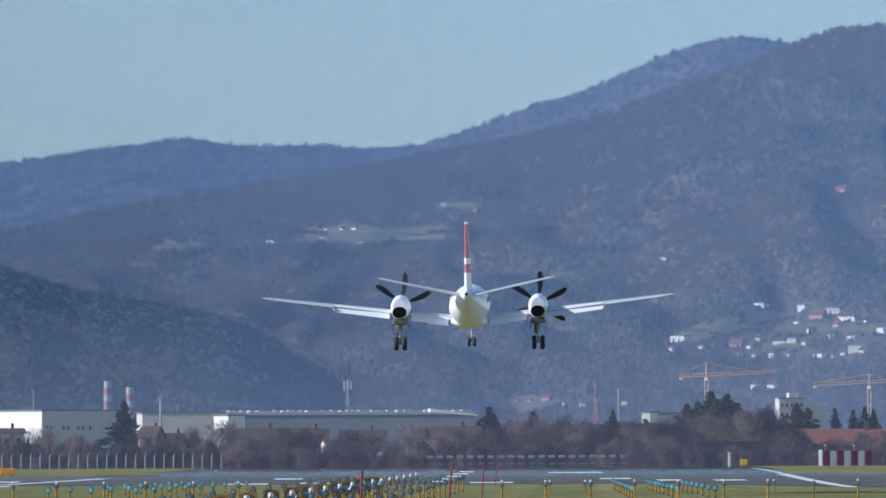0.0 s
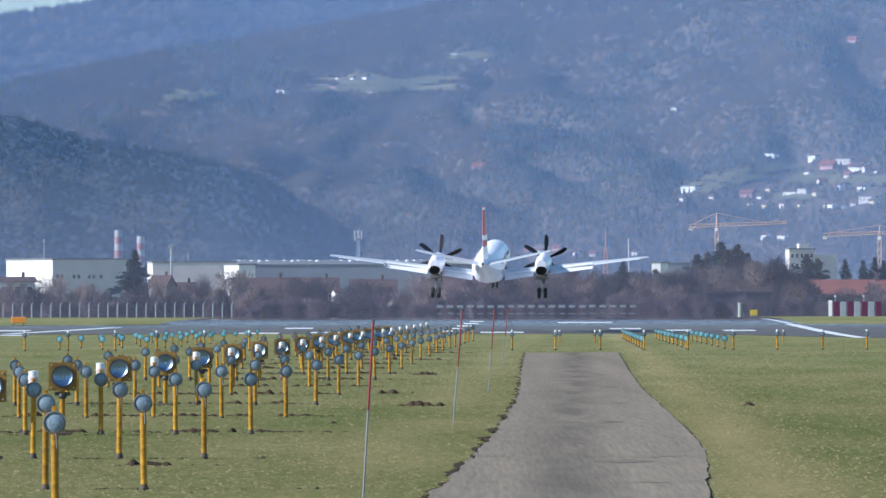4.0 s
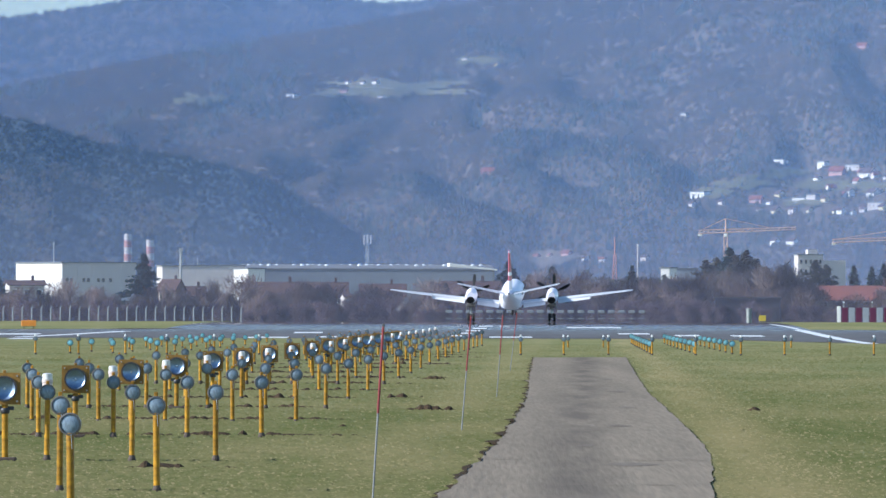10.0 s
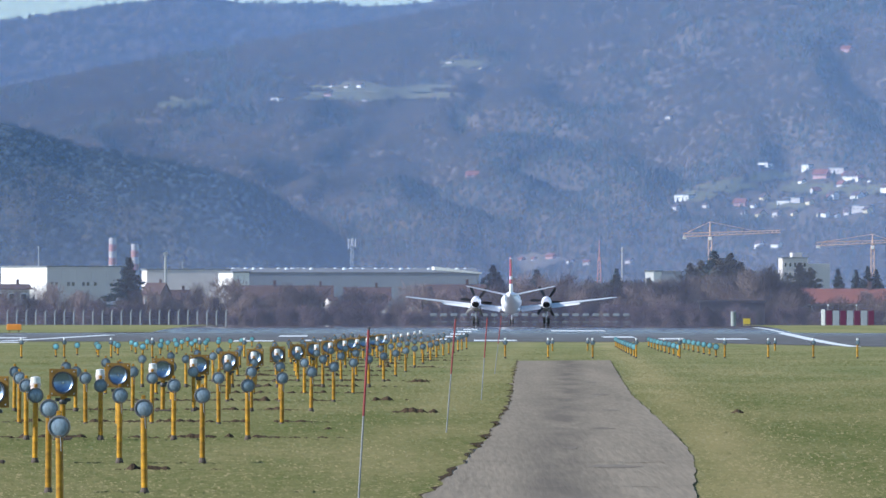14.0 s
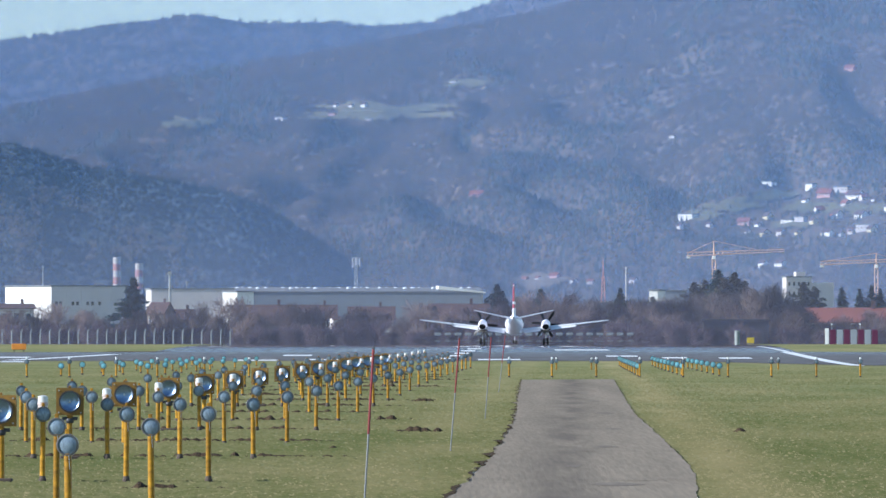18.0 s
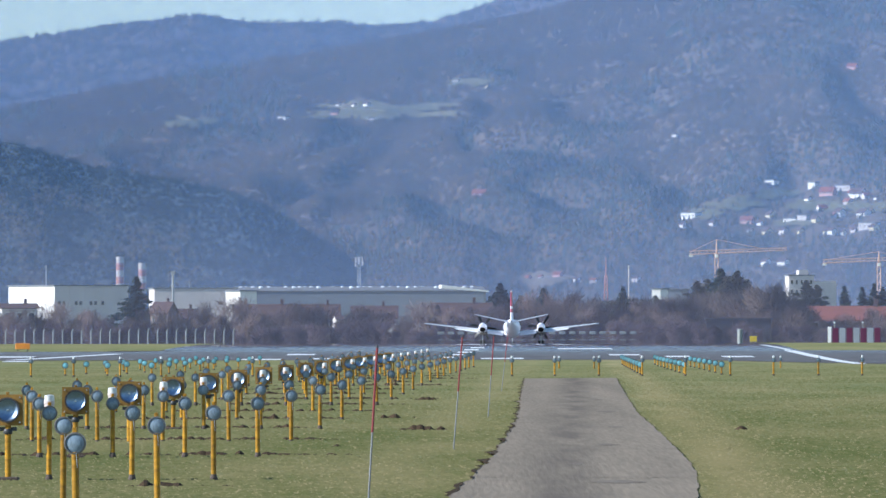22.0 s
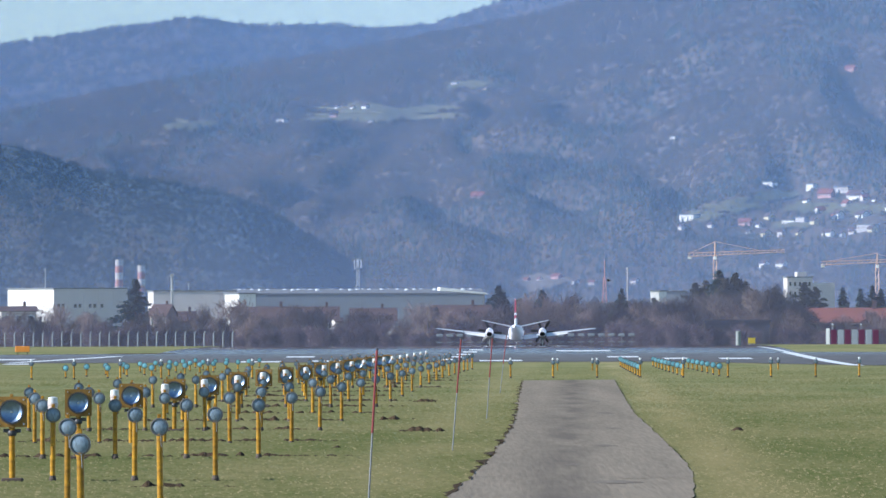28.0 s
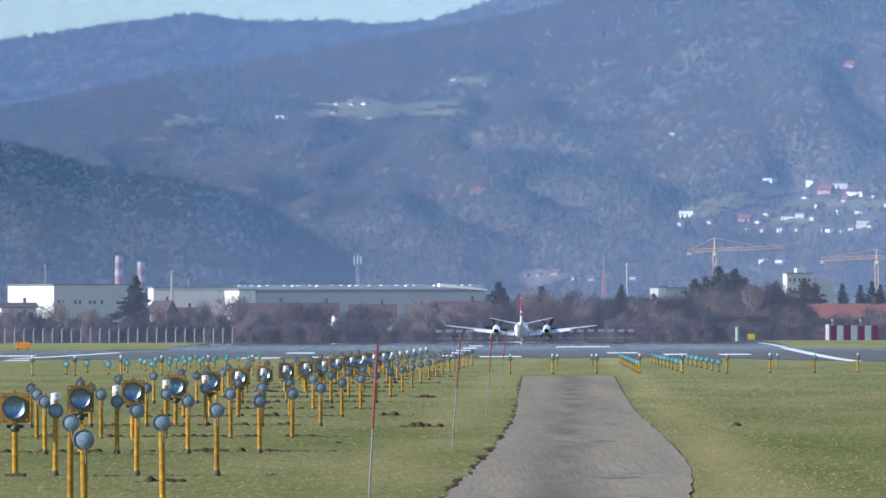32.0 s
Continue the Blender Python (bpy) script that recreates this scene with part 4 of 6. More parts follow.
def woods(name, table, y0, y1, low, rough, material, count, seed, label, chance, fir=False, power=1.0, size=1.0, span=(-44, 44)):
    """Many trees standing on a hillside, in one mesh: bare ones as upright sprays of twigs, firs as ragged cones."""
    rng = random.Random(seed)
    verts, faces, normals = [], [], []
    for _ in range(count):
        a, k = rng.uniform(*span), rng.random() ** 0.9
        if rng.random() > chance(a, k):
            continue
        p = hill_point(table, a, k, y0, y1, low, rough, power)
        s = size * p.y / 4000 * rng.uniform(0.7, 1.35)
        du = hill_point(table, a + 0.5, k, y0, y1, low, rough, power) - p
        dv = hill_point(table, a, k + 0.012, y0, y1, low, rough, power) - p
        lie = du.cross(dv).normalized()
        lean = rng.gauss(0, 0.12)
        nx, ny, nz = lie.x * 1.35 + lean, lie.y, lie.z
        b = len(verts)
        if fir:
            w, h = 0.62 * s, 3.1 * s
            z = p.z - 0.40 * h
            for lo_r, lo_h, hi_r, hi_h in ((1.0, 0.25, 0.42, 0.66), (0.62, 0.58, 0.0, 1.0)):
                b = len(verts)
                n = 6
                for i in range(n):
                    q = 2 * math.pi * i / n + lean
                    r = w * lo_r * rng.uniform(0.7, 1.3)
                    verts.append((p.x + r * math.cos(q), p.y + r * math.sin(q), z + h * (lo_h - 0.06 * rng.random())))
                    normals.append((nx + 0.35 * math.cos(q), ny + 0.2 * math.sin(q), nz))
                if hi_r:
                    for i in range(n):
                        q = 2 * math.pi * i / n + lean
                        verts.append((p.x + w * hi_r * math.cos(q), p.y + w * hi_r * math.sin(q), z + h * hi_h))
                        normals.append((nx + 0.35 * math.cos(q), ny + 0.2 * math.sin(q), nz))
                    faces += [(b + i, b + (i + 1) % n, b + n + (i + 1) % n, b + n + i) for i in range(n)]
                else:
                    verts.append((p.x, p.y, z + h * hi_h))
                    normals.append((nx, ny, nz))
                    faces += [(b + i, b + (i + 1) % n, b + n) for i in range(n)]
            continue
        w, h = 0.85 * s, 2.5 * s
        z = p.z - 0.36 * h
        for i in range(8):
            u = rng.gauss(0, 0.55)
            v = rng.gauss(0, 0.45)
            top = h * (1.0 - 0.30 * u * u) * rng.uniform(0.62, 1.02)
            q = rng.uniform(-0.9, 0.9)
            t = w * rng.uniform(0.20, 0.46)
            cx, cy = p.x + w * u, p.y + w * v
            fx, fy = t * math.cos(q), t * math.sin(q)
            b = len(verts)
            verts += [(p.x + 0.35 * w * u, p.y + 0.35 * w * v, z), (cx + fx, cy + fy, z + 0.72 * top), (cx + 0.15 * fx, cy, z + top), (cx - fx, cy - fy, z + 0.66 * top)]
            normals += [(nx + 0.25 * u, ny + 0.2 * v, nz)] * 4
            faces.append((b, b + 1, b + 2, b + 3))
    me = mesh_from(name, verts, faces, material, True)
    soft_normals(me, normals)
    return tagged(new(name, me), label, "forest", kind="stuff")


# open meadows on the near hill: centre and half size, in thousandths
MEADOWS = ((-5.0, 18.95, 7.2, 0.75), (-21.5, 18.0, 2.2, 0.45), (21.6, 10.2, 1.7, 0.42), (24.4, 11.1, 2.3, 0.55), (27.6, 11.9, 1.9, 0.42), (31.4, 10.9, 2.4, 0.5), (35.6, 10.7, 2.2, 0.5), (29.6, 9.4, 1.8, 0.3), (8.2, 4.75, 2.3, 0.7), (2.0, 21.3, 2.0, 0.35))
# dark fir and bare stands, some imitating shade and sun: centre, half size, strength
STANDS_AND_SHADE = ((15.3, 11.8, 2.6, 2.6, -0.7), (8.5, 13.0, 4.0, 3.6, -0.4), (30.5, 23.5, 4.0, 1.5, -0.7), (-17.0, 18.0, 1.6, 1.2, -0.7), (-33.0, 20.0, 4.0, 0.8, -0.4), (36.0, 16.5, 3.0, 2.0, -0.5),
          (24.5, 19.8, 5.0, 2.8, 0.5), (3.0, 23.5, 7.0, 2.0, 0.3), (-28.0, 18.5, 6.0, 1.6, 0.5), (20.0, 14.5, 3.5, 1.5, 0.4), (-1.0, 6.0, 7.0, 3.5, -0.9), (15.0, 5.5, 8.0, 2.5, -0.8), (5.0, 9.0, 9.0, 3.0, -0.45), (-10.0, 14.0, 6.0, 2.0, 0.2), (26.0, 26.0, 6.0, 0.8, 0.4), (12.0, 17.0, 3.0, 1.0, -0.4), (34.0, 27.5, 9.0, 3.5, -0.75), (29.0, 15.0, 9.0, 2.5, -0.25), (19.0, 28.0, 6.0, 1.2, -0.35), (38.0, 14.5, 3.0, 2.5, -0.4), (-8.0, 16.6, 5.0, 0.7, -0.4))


def elevation(table, a, k, y0, y1, low, rough, power):
    p = hill_point(table, a, k, y0, y1, low, rough, power)
    return (p.z - EYE_Z) / p.y * 1000


def on_hill(x, y):
    """The place on the near hillside that lies x aside and y up, in thousandths."""
    lo = 0.0
    while lo < 1 and elevation(NEAR_RIDGE, x, lo, *NEAR[1:], NEAR_POWER) < y:
        lo += 0.004
    hi, lo = lo, max(0.0, lo - 0.004)
    for _ in range(10):
        mid = (lo + hi) / 2
        if elevation(NEAR_RIDGE, x, mid, *NEAR[1:], NEAR_POWER) < y:
            lo = mid
        else:
            hi = mid
    return hill_point(NEAR_RIDGE, x, lo, *NEAR[1:], NEAR_POWER)


def open_land(a, e):
    for ca, ce, wa, we in MEADOWS:
        q = math.atan2((e - ce) / we, (a - ca) / wa)
        if math.hypot((a - ca) / wa, (e - ce) / we) < 0.95 + 0.75 * noise.noise((math.cos(q) * 2.2, math.sin(q) * 2.2, ca)):
            return True
    return False


NEAR_POWER = 0.85
NEAR = (NEAR_RIDGE, 2950, 4500, -0.5, 2.1)
FAR = (FAR_RIDGE, 4300, 4850, 12, 1.2)
SHADE = (DARK_RIDGE, 2700, 3300, -0.6, 0.35)


def meadows():
    """Sheets of grass on the open land of the near hill."""
    for layer, (ca, ce, wa, we) in enumerate(MEADOWS):
        verts, faces = [], []
        rings = 7
        for j in range(rings + 1):
            for i in range(30):
                q = 2 * math.pi * i / 30
                r = j / rings * (0.95 + 0.75 * noise.noise((math.cos(q) * 2.2, math.sin(q) * 2.2, ca)))
                p = on_hill(ca + wa * r * math.cos(q), ce + we * r * math.sin(q))
                verts.append((p.x, p.y - 0.6, p.z + 0.2 + 0.04 * layer))
        for j in range(rings):
            for i in range(30):
                k = (i + 1) % 30
                faces.append((j * 30 + i, j * 30 + k, j * 30 + 30 + k, j * 30 + 30 + i))
        pale = ce < 6
        tagged(new("meadow", mesh_from("meadow", verts, faces, PALE_SLOPE if pale else MEADOW, True)),
               "pale brown bare slope on the lower mountainside" if pale else "green-brown meadow clearing on the wooded mountainside", "meadow", kind="structure")


def build_hills():
    hillside("hill_far", *FAR, FOREST_FLOOR, "far blue wooded mountain ridge", 240, 40)
    meadows()
    hillside("hill_near", *NEAR, FOREST_FLOOR, "broad wooded mountainside in winter", 300, 160, NEAR_POWER)
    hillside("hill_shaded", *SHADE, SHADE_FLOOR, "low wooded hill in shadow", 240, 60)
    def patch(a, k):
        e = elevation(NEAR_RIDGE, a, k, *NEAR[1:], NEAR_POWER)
        own = sum(g * math.exp(-((a - ca) / wa) ** 2 - ((e - ce) / we) ** 2) for ca, ce, wa, we, g in STANDS_AND_SHADE)
        # firs thicken low on the slope to stand in for shade there
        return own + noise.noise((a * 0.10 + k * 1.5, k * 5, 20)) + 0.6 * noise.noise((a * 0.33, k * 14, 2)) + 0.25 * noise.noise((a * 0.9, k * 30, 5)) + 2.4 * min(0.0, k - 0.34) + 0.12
    def free(a, k):
        e = elevation(NEAR_RIDGE, a, k, *NEAR[1:], NEAR_POWER)
        return (0.10 if 9 < e < 13 else 0.0) if open_land(a, e) else 0.3 if ((a - 32) / 7) ** 2 + ((e - 10.6) / 2.6) ** 2 < 1 else 1.0
    woods("bare_forest", *NEAR, WOODS, 84000, 11, "bare purple-brown deciduous forest on the mountainside", lambda a, k: free(a, k) * (1.0 if patch(a, k) > -0.15 else 0.25), power=NEAR_POWER)
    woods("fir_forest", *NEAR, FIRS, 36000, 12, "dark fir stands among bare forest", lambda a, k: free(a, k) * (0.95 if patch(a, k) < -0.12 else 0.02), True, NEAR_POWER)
    woods("ridge_forest", *FAR, FAR_WOODS, 20000, 13, "forest along the far ridge", lambda a, k: 0.9 if k > 0.4 else 0.0)
    woods("ridge_firs", *FAR, FIRS, 9000, 16, "dark firs along the far ridge", lambda a, k: 0.95 if k > 0.4 and (k > 0.95 or noise.noise((a * 0.2, k * 9, 41)) > 0.05) else 0.06, True, size=0.62)
    def pale(a, k):
        if a > -11 or k > 0.84 - 0.010 * max(0, a + 34) or k < 0.03:
            return False
        return noise.noise((a * 0.30, k * 4.2, 31)) + 0.5 * noise.noise((a * 0.9, k * 8, 3)) > 0.08 + 0.018 * max(0, a + 28)
    woods("pale_forest", *SHADE, PALE_WOODS, 7500, 15, "pale bare trees among the dark forest", lambda a, k: 0.75 if pale(a, k) else 0.0, size=1.0, span=(-44, -10))
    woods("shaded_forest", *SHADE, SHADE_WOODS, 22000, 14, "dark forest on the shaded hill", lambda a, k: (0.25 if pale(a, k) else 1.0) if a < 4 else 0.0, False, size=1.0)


build_hills()


# ---- haze ----
def build_haze():
    """Upright blue sheets stand in for winter haze in the valley: they scatter the sun's and the sky's light and let
    the rest through.
    """
    m = bpy.data.materials.new("haze_tint")
    m.use_nodes = True
    t = m.node_tree
    t.nodes.remove(t.nodes["Principled BSDF"])
    clear, mist, mix = t.nodes.new("ShaderNodeBsdfTransparent"), t.nodes.new("ShaderNodeBsdfDiffuse"), t.nodes.new("ShaderNodeMixShader")
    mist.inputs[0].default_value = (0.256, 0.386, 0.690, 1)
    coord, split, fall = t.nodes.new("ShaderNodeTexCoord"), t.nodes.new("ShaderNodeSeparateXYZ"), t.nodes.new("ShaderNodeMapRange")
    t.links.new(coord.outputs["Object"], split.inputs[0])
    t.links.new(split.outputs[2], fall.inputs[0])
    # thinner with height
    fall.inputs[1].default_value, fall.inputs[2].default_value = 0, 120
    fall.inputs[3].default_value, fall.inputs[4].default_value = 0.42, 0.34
    t.links.new(fall.outputs[0], mix.inputs[0])
    t.links.new(clear.outputs[0], mix.inputs[1])
    t.links.new(mist.outputs[0], mix.inputs[2])
    t.links.new(mix.outputs[0], t.nodes["Material Output"].inputs[0])
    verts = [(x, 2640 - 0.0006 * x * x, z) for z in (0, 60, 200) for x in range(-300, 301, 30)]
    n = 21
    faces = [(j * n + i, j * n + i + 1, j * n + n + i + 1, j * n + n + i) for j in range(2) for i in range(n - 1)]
    tagged(new("haze_bank", mesh_from("haze_bank", verts, faces, m, True)), "blue-tinted sheet standing in for winter haze over the valley", "haze", kind="structure")
    # tinted sheet for the haze between the two ranges
    m3 = m.copy()
    far = m3.node_tree.nodes["Map Range"].inputs
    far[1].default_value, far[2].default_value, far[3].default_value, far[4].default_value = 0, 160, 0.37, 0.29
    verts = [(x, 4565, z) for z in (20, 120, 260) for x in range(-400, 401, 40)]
    tagged(new("haze_bank", mesh_from("haze_bank", verts, faces, m3, True)), "blue-tinted sheet for haze between two mountain ridges", "haze", kind="structure")
    # faint tinted sheets imitate the air that thickens with the distance up the slopes
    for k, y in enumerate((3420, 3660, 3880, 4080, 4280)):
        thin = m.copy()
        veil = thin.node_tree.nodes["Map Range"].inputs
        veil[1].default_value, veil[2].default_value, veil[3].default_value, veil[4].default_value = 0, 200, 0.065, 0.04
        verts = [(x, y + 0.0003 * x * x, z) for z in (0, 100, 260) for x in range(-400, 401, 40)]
        tagged(new("haze_bank", mesh_from("haze_bank", verts, faces, thin, True)), "faint blue-tinted sheet for haze along the mountainside", "haze", kind="structure")
    # added veil before the field's edge, much thinner, its tint lifts the trees' darks
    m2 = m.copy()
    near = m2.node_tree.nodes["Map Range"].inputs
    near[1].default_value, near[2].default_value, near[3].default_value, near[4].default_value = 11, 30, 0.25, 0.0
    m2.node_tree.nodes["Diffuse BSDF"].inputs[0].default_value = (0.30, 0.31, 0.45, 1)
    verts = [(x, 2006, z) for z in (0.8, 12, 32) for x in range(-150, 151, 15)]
    tagged(new("ground_mist", mesh_from("ground_mist", verts, faces, m2, True)), "added tinted veil that softens the trees at the airfield's edge", "haze", kind="structure")


build_haze()


# ---- trees and thicket beyond the runway ----
BARK = mat("bark", (0.17, 0.14, 0.13), 0.95, scale=2, fine=12, bump=0.4)
TWIGS = mat("bare_twigs", (0.275, 0.205, 0.185), 0.95, second=(0.200, 0.156, 0.152), scale=0.5, fine=3, random_value=0.30, spec=0.05)
TALL_TWIGS = mat("tall_tree_twigs", (0.305, 0.242, 0.212), 0.95, second=(0.225, 0.185, 0.172), scale=0.5, fine=3, random_value=0.26, spec=0.05)
# front rows coloured darker to imitate the mirage band along the thicket's foot
DARK_TWIGS = mat("dark_twigs", (0.165, 0.125, 0.145), 0.95, second=(0.130, 0.102, 0.122), scale=0.5, fine=3, random_value=0.14, spec=0.05)
NEEDLES = mat("fir_needles", (0.066, 0.108, 0.106), 0.9, second=(0.044, 0.078, 0.080), scale=1.0, fine=5, random_value=0.2, spec=0.05)
IVY = mat("evergreen", (0.125, 0.140, 0.118), 0.9, second=(0.165, 0.158, 0.130), scale=1.0, fine=5, random_value=0.2, spec=0.05)


for m_ in (TWIGS, TALL_TWIGS, DARK_TWIGS):
    porous(m_, 0.5)
for m_ in (NEEDLES, IVY):
    porous(m_, 0.42)
porous(BLADES, 0.3)
porous(STRAW, 0.3)


def sliver(verts, faces, a, d, w, rng):
    """A thin twig: one triangle from a along d."""
    side = d.cross(Vector((rng.uniform(-1, 1), rng.uniform(-1, 1), rng.uniform(-1, 1))))
    if side.length < 1e-6:
        return
    side = side.normalized() * w
    b = len(verts)
    verts += [a - side, a + side, a + d]
    faces.append((b, b + 1, b + 2))


def bare_tree(height, spread, seed, twigs=1500, name="bare_tree", label="leafless shrub with purple-brown twigs at the field's edge", material=None):
    rng = random.Random(seed)
    ob = thing(name, Matrix.Identity(4), label, "tree", "bare trees")
    smooth(part("trunk", rod((0, 0, -0.3), (0, 0, height * 0.45), 0.02 * height, 0.011 * height, 7), BARK, ob))
    tips = []
    for k in range(6):
        z = height * rng.uniform(0.08, 0.42)
        q = rng.uniform(0, 6.28)
        r = spread * rng.uniform(0.35, 0.85)
        end = Vector((r * math.cos(q), r * math.sin(q), min(height * 0.95, z + height * rng.uniform(0.25, 0.5))))
        part("limb", rod((0, 0, z), end, 0.009 * height, 0.003 * height, 5), BARK, ob)
        tips.append((Vector((0, 0, z)), end))
    verts, faces = [], []
    for _ in range(twigs):
        a, b = rng.choice(tips)
        p = a.lerp(b, rng.uniform(0.25, 1.05)) + Vector((rng.gauss(0, 0.16), rng.gauss(0, 0.16), rng.gauss(0, 0.10))) * spread
        if rng.random() < 0.28:
            p = Vector((rng.gauss(0, 0.5) * spread, rng.gauss(0, 0.5) * spread, rng.uniform(0.0, 0.35) * height))
        p.z = max(0.05, p.z)
        d = Vector((p.x * 0.5 / spread + rng.uniform(-0.6, 0.6), p.y * 0.5 / spread + rng.uniform(-0.6, 0.6), rng.uniform(0.1, 1.1))).normalized() * rng.uniform(0.5, 1.3) * height * 0.16
        sliver(verts, faces, p, d, rng.uniform(0.025, 0.06), rng)
    me = mesh_from("crown", verts, faces, material or TWIGS)
    soft_normals(me, [(0.15 * v[0] / spread + rng.uniform(-0.1, 0.1), 0.15 * v[1] / spread - 0.5, 0.8) for v in verts])
    crown = new("crown", me)
    crown.parent = ob
    return ob


def fir_tree(height, spread, seed, material, name="fir_tree", label="dark evergreen conifer above the thicket", lean=1.0):
    rng = random.Random(seed)
    ob = thing(name, Matrix.Identity(4), label, "tree", "conifers")
    smooth(part("trunk", rod((0, 0, -0.3), (0, 0, height * 0.96), 0.02 * height, 0.004 * height, 7), BARK, ob))
    verts, faces = [], []
    # boughs: loose clumps about the trunk, smaller towards the tip
    boughs = []
    for i in range(120):
        k = (i + rng.random()) / 120
        q = rng.uniform(0, 6.28)
        r = spread * (1 - k) ** lean * rng.uniform(0.1, 1.0)
        boughs.append((Vector((r * math.cos(q), r * math.sin(q), height * (0.12 + 0.84 * k))), spread * (0.04 + 0.17 * (1 - k) ** lean)))
    for _ in range(6500):
        c, s = rng.choice(boughs)
        p = c + Vector((rng.gauss(0, 0.5), rng.gauss(0, 0.5), rng.gauss(0, 0.30))) * s
        p.z = min(max(0.1, p.z), height)
        fine = 1.15 - 0.8 * c.z / height
        d = Vector((rng.uniform(-1, 1), rng.uniform(-1, 1), rng.uniform(-0.5, 0.7))) * rng.uniform(0.03, 0.07) * height * fine
        sliver(verts, faces, p - d * 0.5, d, rng.uniform(0.08, 0.2) * (0.4 + 0.6 * fine), rng)
    me = mesh_from("crown", verts, faces, material)
    soft_normals(me, [(0.7 * v[0] / spread, 0.7 * v[1] / spread - 0.25, 0.6) for v in verts])
    crown = new("crown", me)
    crown.parent = ob
    return ob


def build_trees():
    rng = random.Random(21)
    kinds = [bare_tree(5.6 + 0.6 * i, 2.3 + 0.25 * i, 30 + i, 1700) for i in range(5)]
    kinds += [bare_tree(5.6 + 0.6 * i, 2.5 + 0.25 * i, 60 + i, 1900, "hedge_shrub", "dense shrub behind the runway, coloured dark for the mirage band", DARK_TWIGS) for i in range(3)]
    used = [False] * 8
    def put(i, m):
        if used[i]:
            return copy_thing(kinds[i], m)
        used[i] = True
        kinds[i].matrix_basis = m
    for row, (y, step, tall) in enumerate(((2048, 2.3, 0.62), (2075, 2.6, 0.82), (2120, 2.7, 0.98), (2175, 3.0, 1.12), (2240, 3.4, 1.22))):
        x = -92.0
        while x < 100:
            i = rng.randrange(5, 8) if row < 2 else rng.randrange(5)
            if x < 9 and row > 3:
                x += step
                continue
            if x < 9 and row == 3:
                y, tall = 2150, 0.98
            s = tall * rng.uniform(0.62, 1.25) * (1.12 if -52 < x < -36 and row > 1 else 0.97 if x < 9 else 0.76 if x > 63 else 1.0)
            m = pose(x + rng.uniform(-1, 1), y + rng.uniform(-14, 14), soft_z(y) - 0.05, 0, 0, rng.uniform(0, 360)) @ Matrix.Diagonal((s, s, s, 1))
            ob = put(i, m)
            if ob:
                ob.matrix_basis = m
            x += step * rng.uniform(0.7, 1.3)
    firs = [fir_tree(8.5, 2.7, 51, NEEDLES, lean=1.05), fir_tree(7.5, 2.0, 52, NEEDLES, lean=1.1), fir_tree(9.5, 2.8, 53, IVY, "evergreen_tree", "tall evergreen tree with an uneven crown", 0.72)]
    first = [True] * 3
    # (kind, aside, above the eye at its tip in thousandths, distance)
    for i, a, top, y in ((0, -26.0, 5.35, 2260), (0, 4.55, 4.7, 2250), (0, 8.2, 4.3, 2290), (1, 3.7, 3.6, 2255), (2, 6.3, 3.6, 2260), (1, 14.9, 4.4, 2215), (2, 14.8, 3.9, 2200), (2, 17.6, 3.6, 2300), (2, 21.1, 4.9, 2290), (0, 23.1, 5.95, 2300), (2, 24.5, 5.75, 2290), (2, 22.0, 5.1, 2310), (2, 26.2, 4.3, 2300), (2, 25.3, 5.0, 2300), (2, 23.6, 5.3, 2280),
                         (2, 30.3, 4.9, 2330), (2, 31.2, 4.5, 2340), (1, 33.5, 4.4, 2340), (1, 35.0, 4.3, 2345), (1, 36.0, 4.6, 2335), (1, 36.7, 4.3, 2335), (1, 38.4, 4.2, 2340), (0, -38.5, 3.9, 2270)):
        ztop = 2.9 + top / 1000 * y
        base = soft_z(y)
        h = (8.5, 7.5, 9.5)[i]
        s = (ztop - base) / h
        wide = s * (1.75 if i == 0 else 1.45 if i == 1 else 1.5)
        m = pose(a / 1000 * y, y, base - 0.05, 0, 0, rng.uniform(0, 360)) @ Matrix.Diagonal((wide, wide, s, 1))
        if first[i]:
            first[i] = False
            firs[i].matrix_basis = m
        else:
            copy_thing(firs[i], m).matrix_basis = m
    tall = bare_tree(9.0, 3.4, 71, 4200, "tall_bare_tree", "tall leafless tree with a fine brown crown", TALL_TWIGS)
    for k, (a, y) in enumerate(((27.5, 2280), (29.0, 2270), (19.0, 2280), (10.0, 2290), (12.3, 2280), (6.4, 2290), (-24.4, 2255), (-30, 2270), (16.2, 2260), (11.1, 2260), (13.4, 2255)) + tuple((5.5 + 0.72 * i + 0.4 * math.sin(5 * i), 2262 + 20 * math.sin(3 * i)) for i in range(34))):
        s = rng.uniform(0.78, 1.15) * (1.42 if a > 20.5 else 1.12 if a > 8 else 0.95)
        m = pose(a / 1000 * y, y, soft_z(y) - 0.05, 0, 0, rng.uniform(0, 360)) @ Matrix.Diagonal((s, s, s, 1))
        if k:
            copy_thing(tall, m).matrix_basis = m
        else:
            tall.matrix_basis = m


build_trees()


# ---- buildings at the edge of the airfield ----
WALL_WHITE = mat("white_render", (0.86, 0.83, 0.79), 0.8, second=(0.76, 0.74, 0.71), scale=0.3, fine=2.5)
WALL_GREY = mat("grey_cladding", (0.245, 0.268, 0.305), 0.6, second=(0.215, 0.238, 0.275), scale=0.2, fine=1.5)
WALL_PALE = mat("pale_render", (0.64, 0.585, 0.565), 0.8, scale=0.3, fine=2, amount=0.15)
FADED = mat("faded_red", (0.50, 0.22, 0.20), 0.6, scale=1, amount=0.2)
